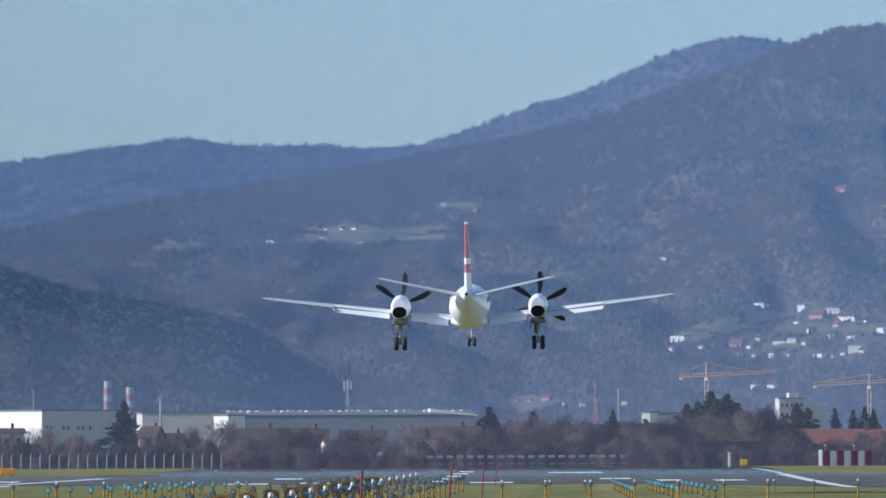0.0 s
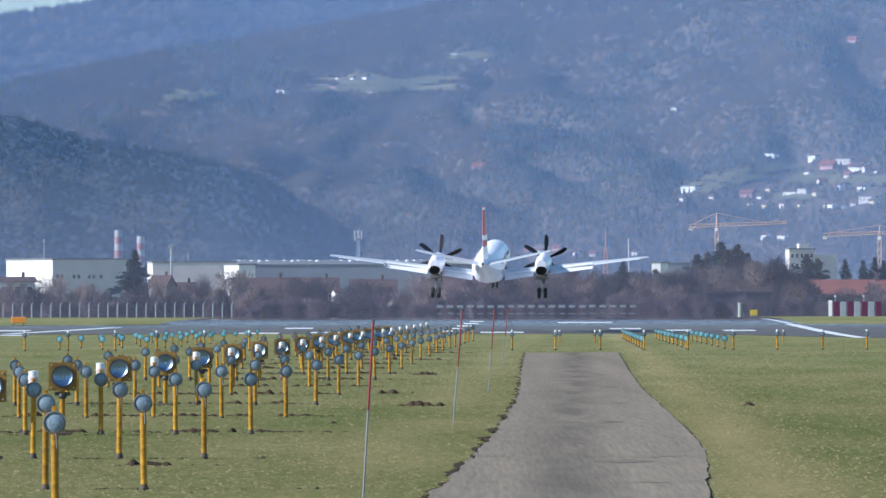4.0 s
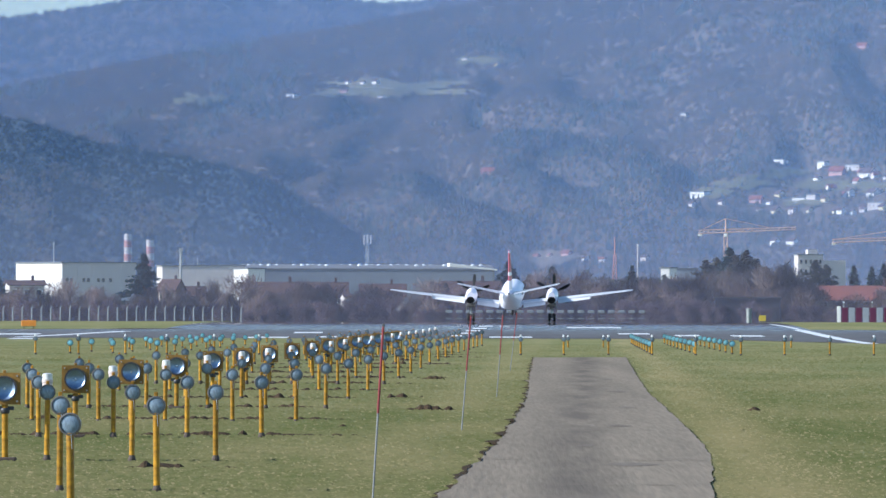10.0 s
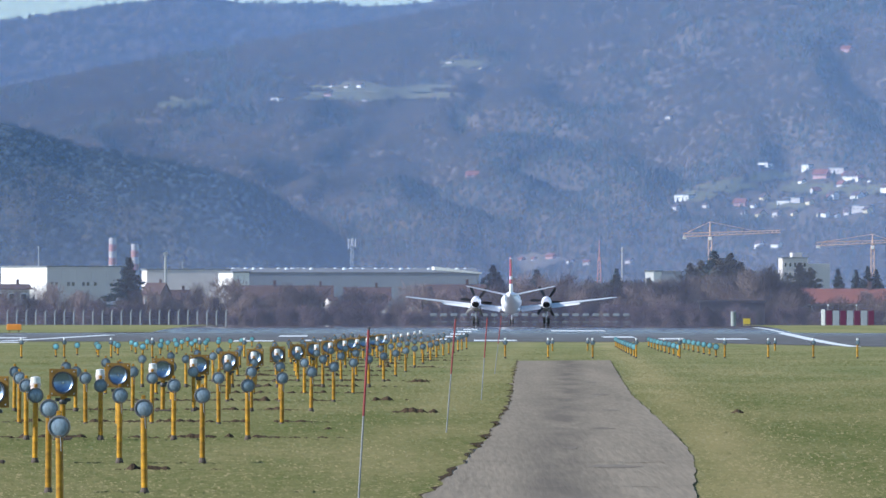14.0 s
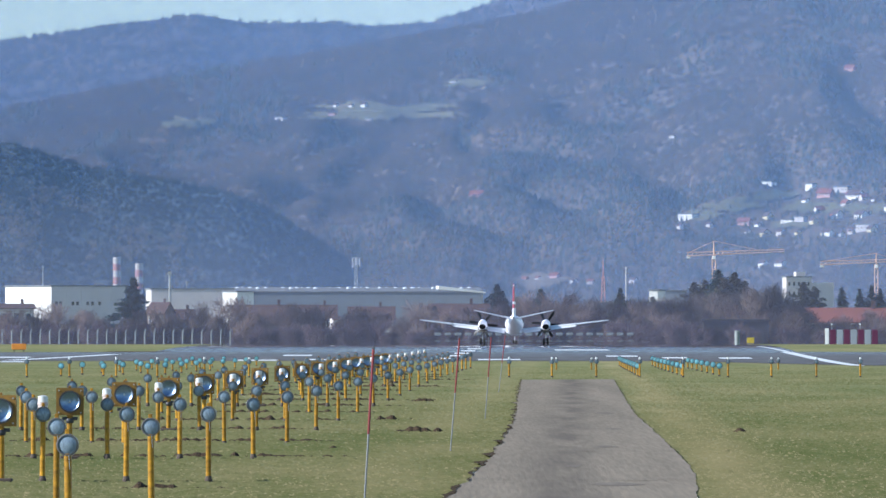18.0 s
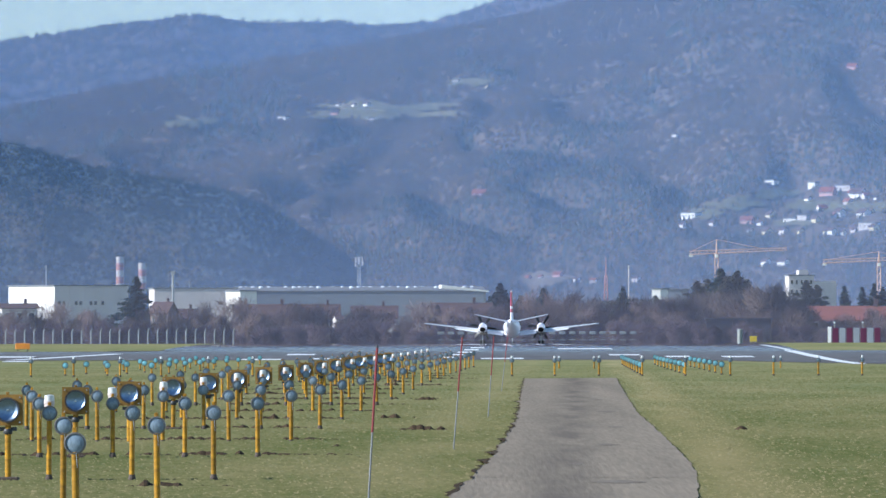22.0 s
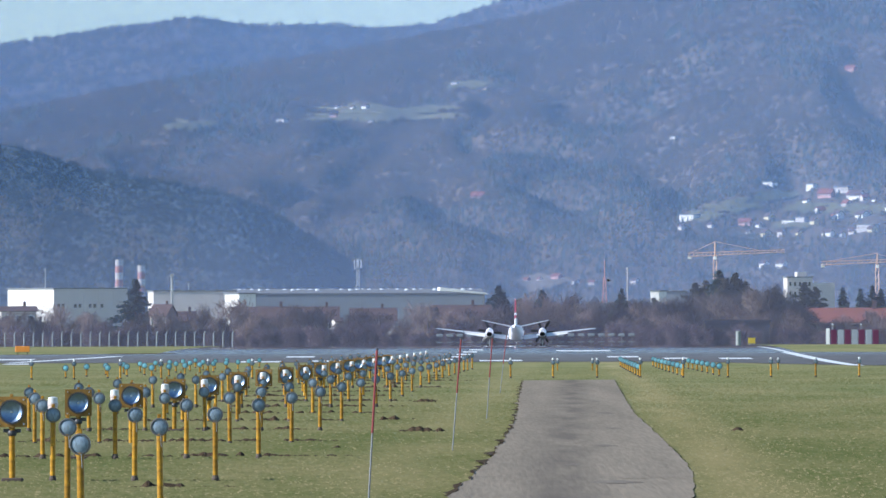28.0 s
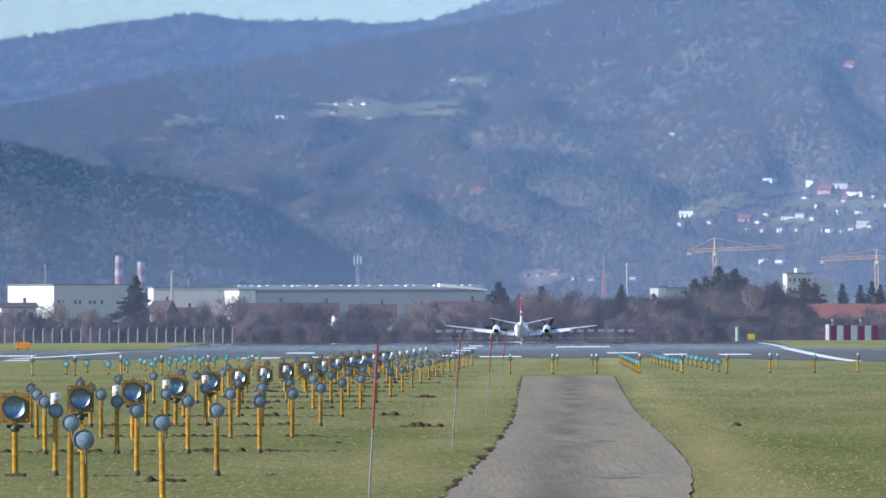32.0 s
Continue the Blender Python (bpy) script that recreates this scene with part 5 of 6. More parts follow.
POSTGREY = mat("weathered_concrete", (0.30, 0.32, 0.32), 0.9, scale=1.5, amount=0.3)
BOARDGREY = mat("grey_white_board", (0.33, 0.35, 0.39), 0.6, scale=1, amount=0.15)
WALL_YELLOW = mat("yellow_render", (0.70, 0.60, 0.36), 0.8, scale=0.3, amount=0.12)
WALL_PINK = mat("pink_render", (0.62, 0.36, 0.34), 0.8, scale=0.3, amount=0.12)
BRICK = mat("weathered_brick", (0.17, 0.115, 0.105), 0.9, second=(0.13, 0.09, 0.085), scale=0.6, fine=5)
ROOF_DARK = mat("dark_roof", (0.092, 0.054, 0.052), 0.8, scale=0.5, fine=4, amount=0.3, bump=0.2)
ROOF_RED = mat("red_tiles", (0.25, 0.078, 0.055), 0.85, second=(0.165, 0.062, 0.05), scale=0.5, fine=4, bump=0.2)
ROOF_GREY = mat("grey_roof", (0.20, 0.215, 0.235), 0.8, scale=0.3, amount=0.25, spec=0.2)
PANE = mat("window_pane", (0.035, 0.045, 0.06), 0.12, scale=2, spec=0.7)
SKYLIGHT = mat("skylight_dome", (0.78, 0.80, 0.82), 0.25, scale=2, amount=0.1)
ORANGE = mat("orange_paint", (0.75, 0.27, 0.035), 0.5, scale=2, amount=0.2)
SIGNYELLOW = mat("sign_yellow", (0.60, 0.44, 0.06), 0.5, scale=2, amount=0.2)
MAROON = mat("maroon_paint", (0.12, 0.020, 0.065), 0.6, scale=1, amount=0.2)
CRANE = mat("crane_orange", (0.64, 0.40, 0.30), 0.5, scale=1, amount=0.2)
HUT = mat("dark_hut", (0.04, 0.034, 0.045), 0.9, scale=1, amount=0.3)


def house(m, w, d, h, roof, wall, cover, label, windows=3, chimney=True, name="house", storeys=2, group="houses", pane=0.16):
    """A house: walls, gabled roof in two slopes, gables, windows with frames, a door and a chimney. w along x, ridge along x."""
    ob = thing(name, m, label, "house", group)
    bm = box(-w / 2, w / 2, -d / 2, d / 2, -0.5, h)
    part("wall", bm, wall, ob)
    if roof > 0:
        for sx in (-1, 1):
            g = bmesh.new()
            vs = [g.verts.new(v) for v in ((sx * w / 2, -d / 2, h), (sx * w / 2, d / 2, h), (sx * w / 2, 0, h + roof), (sx * (w / 2 - 0.1), -d / 2, h), (sx * (w / 2 - 0.1), d / 2, h), (sx * (w / 2 - 0.1), 0, h + roof))]
            g.faces.new(vs[:3]); g.faces.new(vs[3:])
            for i in range(3):
                g.faces.new((vs[i], vs[(i + 1) % 3], vs[3 + (i + 1) % 3], vs[3 + i]))
            part("gable", g, wall, ob)
        for sy in (-1, 1):
            e, t = 0.06 * w, 0.12
            ow = w / 2 + min(0.5, e)
            s = roof / (d / 2)
            y1, z1 = sy * (d / 2 + 0.1 * d), h - 0.1 * d * s
            r = [[Vector((x, y1, z1)), Vector((x, 0, h + roof)), Vector((x, 0, h + roof + t)), Vector((x, y1, z1 + t))] for x in (-ow, ow)]
            part("roof", loft(r), cover, ob)
    else:
        part("roof", box(-w / 2 - 0.15, w / 2 + 0.15, -d / 2 - 0.15, d / 2 + 0.15, h, h + 0.3, 0.05), cover, ob)
    for s in range(storeys):
        z = h * (s + 0.55) / storeys
        for k in range(windows):
            x = w * ((k + 0.5) / windows - 0.5)
            fr = part("window", box(x - w * pane / windows * 1.6, x + w * pane / windows * 1.6, -d / 2 - 0.03, -d / 2 + 0.02, z - (pane - 0.03) * h / storeys * 1.6, z + (pane - 0.03) * h / storeys * 1.6), WALL_WHITE, ob)
            part("pane", box(x - w * (pane - 0.03) / windows * 1.6, x + w * (pane - 0.03) / windows * 1.6, -d / 2 - 0.045, -d / 2 - 0.02, z - (pane - 0.05) * h / storeys * 1.6, z + (pane - 0.05) * h / storeys * 1.6), PANE, fr, "dark glass")
    if chimney:
        part("chimney", box(w * 0.18, w * 0.18 + 0.09 * d, -0.05 * d, 0.05 * d, h + roof * 0.6, h + roof + 0.14 * d + 0.2, 0.02), ROOF_DARK, ob)
    return ob


def hall(m, w, d, h, label, wall, roof_mat, bays, name="warehouse", domes=0, vault=0.0, cladding=None):
    """A long flat hall: walls, parapet, cladding panels and rooflights."""
    ob = thing(name, m, label, "warehouse")
    part("wall", box(-w / 2, w / 2, -d / 2, d / 2, -0.5, h), wall, ob)
    n = 9
    r = [[Vector((x, -d / 2 - 0.2 + (d + 0.4) * i / n, h + 0.02 + vault * math.sin(math.pi * i / n))) for i in range(n + 1)] +
         [Vector((x, d / 2 + 0.2, h - 0.25)), Vector((x, -d / 2 - 0.2, h - 0.25))] for x in (-w / 2 - 0.25, w / 2 + 0.25)]
    part("roof", loft(r), roof_mat, ob)
    for k in range(bays):
        x = w * ((k + 0.5) / bays - 0.5)
        part("panel", box(x - w / bays * 0.49, x + w / bays * 0.49, -d / 2 - 0.06, -d / 2 + 0.01, 0.2, h - 0.35, 0.02), cladding or wall, ob)
    for k in range(domes):
        x = w * ((k + 0.5) / domes - 0.5)
        if k % 7 == 5:
            continue
        dome = lathe([(0.46, 0), (0.45, 0.2), (0.32, 0.36), (0.12, 0.42)], Matrix.Translation((x + 0.45 * math.sin(37 * k), -d * (0.2 + 0.1 * math.sin(11 * k)), h + vault * 0.6)), 12)
        part("rooflight", dome, SKYLIGHT, ob, "pale rooflight dome")
    return ob


def place(a, y, z=None, turn=0.0):
    return pose(a / 1000 * y, y, soft_z(y) if z is None else z, 0, 0, turn)


def at_corner(a, y, turn, w, d, side):
    """Pose of a box-shaped building whose near corner stands at a given place."""
    m = place(a, y, None, turn)
    return m @ Matrix.Translation((side * w / 2, d / 2, 0))


def build_halls():
    # the near corners face the camera: one wall in the sun, one in the shade
    # the warehouse's shaded front: shade put into darker panels than its sunlit wall
    b1 = hall(at_corner(-32.9, 2400, 33, 17.5, 18, 1), 17.5, 18, 12.2, "flat white warehouse with small dark windows", WALL_WHITE, ROOF_GREY, 5, cladding=WALL_PALE)
    for x in (-7.6, -6.6, -3.7, -2.6, -0.2, 0.9, 2.6):
        f = part("window", box(x - 0.38, x + 0.38, -9.10, -9.05, 8.1, 9.0), WALL_PALE, b1)
        part("pane", box(x - 0.31, x + 0.31, -9.13, -9.08, 8.17, 8.93), PANE, f, "dark glass")
    b2 = hall(at_corner(-17.3, 2430, 33, 4.0, 5.5, 1), 4.0, 5.5, 11.2, "small white hall end with a bright sunlit wall", WALL_WHITE, ROOF_GREY, 1)
    hall(at_corner(-24.5, 2440, 6, 17, 14, 1), 17, 14, 11.8, "long pale grey hall behind the trees", WALL_PALE, ROOF_GREY, 5)
    hall(at_corner(-17.4, 2460, 4, 51, 26, 1), 51, 26, 11.2, "very long grey hangar with white rooflights along the roof", WALL_GREY, ROOF_GREY, 16, "hangar", 34, 0.9)
    nose = thing("roof_canopy", pose(1.2 / 1000 * 2450, 2450, soft_z(2450) + 11.4, 0, 0, 4), "white sloping metal canopy at the hangar's end", "roof")
    part("canopy_sheet", loft([[Vector((-4, -2, 0.9)), Vector((-4, 6, 0.9)), Vector((-4, 6, 0.2)), Vector((-4, -2, 0.2))], [Vector((5.8, -2, -0.35)), Vector((5.8, 6, -0.35)), Vector((5.8, 6, -0.6)), Vector((5.8, -2, -0.6))]]), WALL_WHITE, nose)
    part("canopy_post", box(5.0, 5.3, 0, 0.3, -11.9, -0.5), GALV, nose)
    # houses before the halls
    for a, y, t, w, d, h, r, wl, cv, lab in (
            (-36.0, 2330, 10, 7, 6, 7.4, 0.8, WALL_PALE, ROOF_DARK, "dark flat-roofed shed before a white warehouse"),
            (-23.7, 2205, -25, 3.6, 4, 6.4, 1.7, BRICK, ROOF_DARK, "small brown house with a steep dark red roof"),
            (-21.9, 2210, 8, 4.2, 5, 5.2, 1.6, BRICK, ROOF_DARK, "reddish-brown house with a dark gabled roof"),
            (-17.5, 2200, 58, 4.6, 4.4, 5.0, 2.6, WALL_WHITE, ROOF_DARK, "white gabled house with a dark brown roof"),
            (-14.6, 2205, 0, 8.6, 6, 5.2, 2.4, BRICK, ROOF_DARK, "long house with a dark red-brown roof"),
            (-9.0, 2195, 20, 1.7, 2.0, 4.9, 0.5, WALL_PALE, ROOF_DARK, "small white house among bare trees"),
            (-10.6, 2215, 0, 7.0, 5, 5.3, 2.3, BRICK, ROOF_DARK, "brick house with a dark roof behind shrubs"),
            (-6.0, 2215, 0, 8.0, 5, 5.3, 2.0, WALL_PALE, ROOF_DARK, "grey house with a low dark roof"),
            (-1.0, 2196, 62, 3.4, 1.6, 5.4, 2.0, WALL_YELLOW, ROOF_DARK, "narrow pale gable of a brown house"),
            (1.4, 2205, 0, 10.4, 6, 5.2, 2.6, BRICK, ROOF_DARK, "long house with a dark red-brown roof and chimneys"),
            (28.5, 2290, 0, 4.6, 5, 4.6, 1.0, WALL_PALE, ROOF_DARK, "dark shed at the end of a red roof")):
        house(place(a, y, None, t), w, d, h, r, wl, cv, lab, 3)
    house(place(34.5, 2300), 19, 9, 4.9, 2.4, WALL_PALE, ROOF_RED, "long low house with a bright red tiled roof", 7)
    hall(place(18.0, 2420, None, -12), 1.8, 8, 11.4, "low white commercial building", WALL_WHITE, ROOF_GREY, 3)
    hall(place(19.5, 2430, None, 0), 4.4, 6, 11.3, "grey commercial block beside white sheds", WALL_GREY, ROOF_GREY, 2)
    hall(place(14.2, 2440, None, 0), 5.0, 6, 8.9, "pale low block behind bare trees", WALL_PALE, ROOF_GREY, 2)
    block = thing("apartment_block", place(29.8, 2450, None, 8), "pale apartment block with rows of windows", "apartment building")
    part("wall", box(-2.8, 2.4, -2.5, 2.5, -0.5, 14.0), WALL_PALE, block)
    part("side_wing", box(2.4, 7.2, -1.8, 2.4, -0.5, 12.9), WALL_PALE, block, "lower grey side wing")
    part("stair_tower", box(-0.6, 1.4, -1.5, 1.5, 14.0, 15.2), WALL_PALE, block)
    part("roof_slab", box(-2.95, 2.55, -2.65, 2.65, 14.0, 14.25), ROOF_GREY, block)
    for f in range(5):
        for k in range(5):
            fr = part("window", box(-2.45 + 1.0 * k, -1.95 + 1.0 * k, -2.56, -2.5, 4.2 + 2.0 * f, 5.2 + 2.0 * f), WALL_PALE, block)
            part("pane", box(-2.4 + 1.0 * k, -2.0 + 1.0 * k, -2.6, -2.54, 4.3 + 2.0 * f, 5.1 + 2.0 * f), PANE, fr, "dark glass")


build_halls()


def build_airfield_things():
    # fence of concrete posts
    fence = thing("perimeter_fence", pose(0, 2030, 0), "perimeter fence of pale concrete posts and wire mesh", "fence")
    x, k = -80.0, 0
    while x < -36:
        z = soft_z(2030)
        bm = rod((x, 0, z - 0.3), (x, 0, z + 2.7), 0.15, 0.13, 6)
        part("fence_post", rod((x, 0, z + 2.62), (x + 0.22, -0.15, z + 3.05), 0.11, 0.08, 6, bm), POSTGREY, fence)
        x += 1.62
    for h in (0.4, 0.9, 1.4, 1.9, 2.4):
        part("wire", rod((-80, 0, soft_z(2030) + h), (-36, 0, soft_z(2030) + h), 0.006, 0.006, 4), GALV, fence)
    # localiser aerial: pale frames in a row
    array = thing("aerial_array", pose(0, 2010, soft_z(2010)), "row of pale aerial frames beyond the runway's end", "antenna", "aerials")
    for k in range(-11, 9):
        x = 17.94 + 1.71 * k
        fr = part("frame", box(x - 0.55, x + 0.55, -0.1, 0.1, 1.95, 2.45, 0.09), POSTGREY, array)
        part("lower_rail", box(x - 0.55, x + 0.55, -0.12, 0.12, 0.95, 1.08, 0.03), POSTGREY, fr)
        part("leg", rod((x, 0, -0.2), (x, 0, 1.95), 0.02, 0.02, 6), GALV, fr)
    # red and white barrier boards
    barrier = thing("barrier", pose(0, 1990, soft_z(1990) - 0.62), "barrier of upright red and white boards", "barrier")
    x = 1471.0
    for k in range(8):
        w = 8.5 if k == 0 else 12.6
        x0, x1 = (x - 784) / 21400 * 1990, (x + w - 2 - 784) / 21400 * 1990
        part("board", box(x0, x1, -0.08, 0.08, 0.9, 3.55 if k else 3.75, 0.03), MAROON if k % 2 else BOARDGREY if k else WALL_WHITE, barrier, "maroon board" if k % 2 else "grey-white board")
        part("board_post", rod(((x0 + x1) / 2, 0.15, 0.3), ((x0 + x1) / 2, 0.15, 3.4), 0.07, 0.07, 6), GALV, barrier)
        x += w
    for k, x in enumerate((1483.0, 1534.0)):
        xm = (x - 784) / 21400 * 1990
        lamp = part("lamp_post", rod((xm, 0.2, 0.5), (xm, 0.2, 4.3), 0.05, 0.05, 6), GALV, barrier)
        part("lamp_head", lathe([(0.10, 4.3), (0.13, 4.4), (0.10, 4.55), (0.03, 4.6)], Matrix.Translation((xm, 0.2, 0)), 10), WHITE, lamp, "white lamp head")
    hut = thing("equipment_hut", pose((1345 - 784) / 21400 * 2072, 2072, soft_z(2072)), "dark equipment hut with a flat roof", "hut")
    part("wall", box(-9.0, 2.4, 0.5, 3.5, -0.2, 4.4, 0.05), HUT, hut)
    part("roof", box(-9.3, 2.7, 0.2, 3.8, 4.4, 4.8, 0.05), HUT, hut)
    part("door", box(0.6, 1.6, 0.44, 0.52, 0.0, 2.6, 0.02), DARK, hut)
    sign = thing("airfield_sign", pose((1337 - 784) / 21400 * 1990, 1990, soft_z(1990)), "square yellow sign on two posts", "sign")
    part("sign_face", box(-0.6, 0.6, -0.06, 0.06, 0.65, 1.6, 0.04), SIGNYELLOW, sign)
    for sx in (-0.4, 0.4):
        part("sign_post", rod((sx, 0.1, -0.2), (sx, 0.1, 0.8), 0.05, 0.05, 6), GALV, sign)
    post = thing("white_post", pose((1313 - 784) / 21400 * 1985, 1985, soft_z(1985)), "thick grey-green marker post", "post")
    part("shaft", rod((0, 0, -0.2), (0, 0, 2.6), 0.42, 0.42, 12), POSTGREY, post)
    part("cap", rod((0, 0, 2.6), (0, 0, 2.75), 0.5, 0.4, 12), POSTGREY, post)
    orange = thing("guidance_sign", pose(-36.2, 1016, soft_z(1016)), "low orange guidance sign standing in grass", "sign")
    part("cabinet", box(-0.62, 0.62, -0.12, 0.12, 0.22, 0.72, 0.03), ORANGE, orange)
    for sx in (-0.4, 0.4):
        part("leg", box(sx - 0.03, sx + 0.03, -0.05, 0.05, -0.1, 0.25), DARK, orange)
    # masts and chimneys
    for x, top, y, r, mt, nm, lab in ((65, 420, 2480, 0.12, GALV, "thin_mast", "thin steel mast on a warehouse"), (1113, 422, 2480, 0.14, WALL_PALE, "pale_mast", "slender pale mast beyond the trees"),
                                      (293, 431, 2435, 0.34, GALV, "vent_stack", "steel vent stack on a hall roof"), (323, 448, 2500, 0.1, GALV, "thin_mast", "short thin mast behind a hall")):
        z = 2.9 + (550 - top) / 21400 * y
        b = soft_z(y)
        ob = thing(nm, pose((x - 784) / 21400 * y, y, b), lab, "mast", "masts")
        smooth(part("shaft", rod((0, 0, -0.2), (0, 0, z - b), r, r * 0.7, 8), mt, ob))
        part("head", box(-r * 1.2, r * 1.2, -r, r, z - b - 0.6, z - b, 0.03), mt, ob)
    radio = thing("radio_mast", pose((628 - 784) / 21400 * 2680, 2680, soft_z(2680)), "radio mast with panel aerials on top", "mast", "masts")
    top = 2.9 + (550 - 405) / 21400 * 2680 - soft_z(2680)
    for sx, sy in ((-0.45, -0.3), (0.45, -0.3), (0, 0.45)):
        part("mast_leg", rod((sx, sy, -0.2), (sx * 0.6, sy * 0.6, top), 0.09, 0.07, 6), GALV, radio)
    for k in range(14):
        z = top * (k + 0.5) / 14
        part("brace", rod((-0.42, -0.25, z), (0.40, -0.25, z + top / 16), 0.04, 0.04, 4), GALV, radio)
    for k, sx in enumerate((-0.75, 0.75, 0.0)):
        part("panel_aerial", box(sx - 0.18, sx + 0.18, -0.7, -0.5, top - 2.4 + 0.3 * k, top - 0.2, 0.04), WALL_PALE, radio)
    for x, yt, w in ((198, 405, 7), (238, 416, 7)):
        ch = thing("striped_chimney", pose((x - 784) / 21400 * 2680, 2680, soft_z(2680)), "tall chimney with red and white bands", "chimney", "chimneys")
        top = 2.9 + (550 - yt) / 21400 * 2680 - soft_z(2680)
        r = w / 21400 * 2680
        for k in range(6):
            z1, z0 = top - 1.5 * k, top - 1.5 * (k + 1)
            smooth(part("band", rod((0, 0, z0), (0, 0, z1), r * (1 + 0.02 * k), r, 14), WALL_PALE if k % 2 == 0 else FADED, ch))
        smooth(part("lower_shaft", rod((0, 0, -0.3), (0, 0, top - 9), r * 1.25, r * 1.1, 14), WALL_PALE, ch))
    tower = thing("red_lattice_tower", pose((1072 - 784) / 21400 * 2630, 2630, soft_z(2630)), "slim red steel lattice tower", "tower", "masts")
    top = 2.9 + (550 - 408) / 21400 * 2630 - soft_z(2630)
    for sx in (-1, 1):
        for sy in (-1, 1):
            part("tower_leg", rod((sx * 0.8, sy * 0.8, -0.3), (sx * 0.22, sy * 0.22, top - 4), 0.11, 0.08, 6), FADED, tower)
    for k in range(16):
        z = (top - 4) * k / 16
        w = 0.8 - 0.58 * k / 16
        part("brace", rod((-w, -w, z), (w * 0.97, -w, z + (top - 4) / 16), 0.06, 0.06, 4), FADED, tower)
    part("spire", rod((0, 0, top - 4.2), (0, 0, top), 0.14, 0.06, 6), FADED, tower)


build_airfield_things()


# ---- town on the slope, cranes ----
def build_town():
    rng = random.Random(9)
    W, Y, P, R, G = WALL_WHITE, WALL_YELLOW, WALL_PINK, ROOF_RED, ROOF_GREY
    D = ROOF_DARK
    # aside, up and width in thousandths, wall, roof, turn
    for a, e, w, wl, cv, t, lab in (
            (-13.55, 18.25, 0.85, W, G, -20, "long white farmhouse on the mountainside"), (-9.3, 18.6, 0.55, P, D, 10, "small pinkish farm building"), (-8.97, 19.35, 0.42, W, D, -30, "small white farmhouse by a meadow"),
            (-7.7, 19.35, 0.38, W, D, -20, "small white house by a meadow"), (-6.6, 19.35, 0.55, W, D, -25, "white farmhouse above a meadow"), (-6.2, 18.1, 0.5, WALL_PALE, G, 10, "pale barn below a meadow"),
            (3.6, 20.9, 0.40, Y, D, -30, "small yellowish house high on the slope"), (5.1, 20.6, 0.42, W, D, -20, "small white house high on the slope"), (0.9, 21.3, 0.5, WALL_PALE, G, 0, "pale house under the woods"),
            (2.85, 11.8, 1.0, P, R, 10, "reddish house alone in the woods"), (34.2, 22.3, 0.75, P, R, 0, "red-roofed house high in the woods"), (19.3, 16.7, 0.45, W, G, -10, "small pale house in the woods"),
            (27.41, 12.81, 0.95, W, G, -15, "low white house alone on the slope"), (30.92, 12.52, 0.76, W, G, -20, "white house with a glazed front"), (33.53, 12.29, 1.23, WALL_PALE, G, 0, "pale grey hall on the slope"),
            (30.45, 11.29, 0.57, W, D, -30, "tall narrow white house"), (32.11, 11.86, 1.14, P, R, 0, "pink house with a broad red roof"), (34.67, 11.72, 1.14, W, D, -15, "row of low white houses"), (36.14, 11.48, 0.3, W, D, -20, "tiny white house on the slope"),
            (35.14, 10.11, 1.0, W, D, -30, "bright white gabled house"), (33.1, 10.06, 0.81, W, D, -30, "white house with a dark gable"), (31.11, 9.54, 0.66, Y, D, -35, "yellow house with a steep gable"),
            (29.02, 9.58, 1.04, W, G, 0, "row of white terraced houses"), (30.07, 9.68, 0.85, WALL_PALE, G, -10, "pale terrace end house"), (25.32, 9.52, 0.95, P, R, 5, "tall pink house with red balconies"),
            (26.41, 9.33, 0.43, W, D, -20, "small white house beside a pink one"), (28.36, 8.63, 0.62, WALL_PALE, D, -25, "small pale gabled house"), (32.44, 8.55, 0.66, W, D, -30, "white gabled house on the slope"),
            (33.39, 8.5, 0.52, W, D, -35, "white house with a steep roof"), (34.25, 8.93, 0.47, P, D, -10, "pinkish house among trees"), (35.57, 9.08, 1.42, WALL_PALE, G, 0, "long low pale house on the slope"),
            (20.63, 9.98, 1.33, W, G, -10, "long white modern house"), (19.92, 9.12, 0.6, WALL_PALE, D, -30, "narrow pale house on the slope"), (22.39, 9.32, 0.47, WALL_PALE, D, -20, "small pale house on the slope"),
            (25.61, 8.71, 0.43, WALL_PALE, D, -20, "small pale house below a pink one"), (37.6, 10.6, 0.9, W, D, -30, "white house with a gable"), (38.6, 11.8, 1.0, W, R, -20, "white house with a red roof"),
            (26.9, 5.95, 0.72, W, D, -30, "small white house at the foot of the slope"), (28.35, 5.9, 0.8, W, D, -20, "small white house at the foot of the slope"),
            (6.9, 4.75, 0.5, P, R, -20, "small house with a red roof"), (8.0, 4.8, 0.45, W, R, -30, "small white house with a red roof"), (9.4, 4.9, 0.7, P, R, -10, "red-roofed house at the hill's foot"),
            (11.0, 4.6, 0.5, W, D, -20, "white house at the hill's foot"), (12.4, 4.5, 0.5, WALL_PALE, R, 0, "pale house at the hill's foot"), (16.0, 4.6, 0.6, WALL_PALE, D, -20, "pale house near the masts")):
        p = on_hill(a, e)
        s = 1.08 * w / 1000 * p.y
        house(pose(p.x, p.y - 0.3 * s, p.z - 0.08 * s, 0, 0, t - 26), s, s * 0.7, s * (0.34 if s > 3.4 else 0.55), s * 0.28 if cv is not G else 0, wl, cv, lab, 2 if s < 3 else 4, cv is not G, "hill_house", 1 if s > 3.4 else 2, "hill houses", 0.11)
    # the rest of the village: small gabled houses scattered over the slope
    spots = []
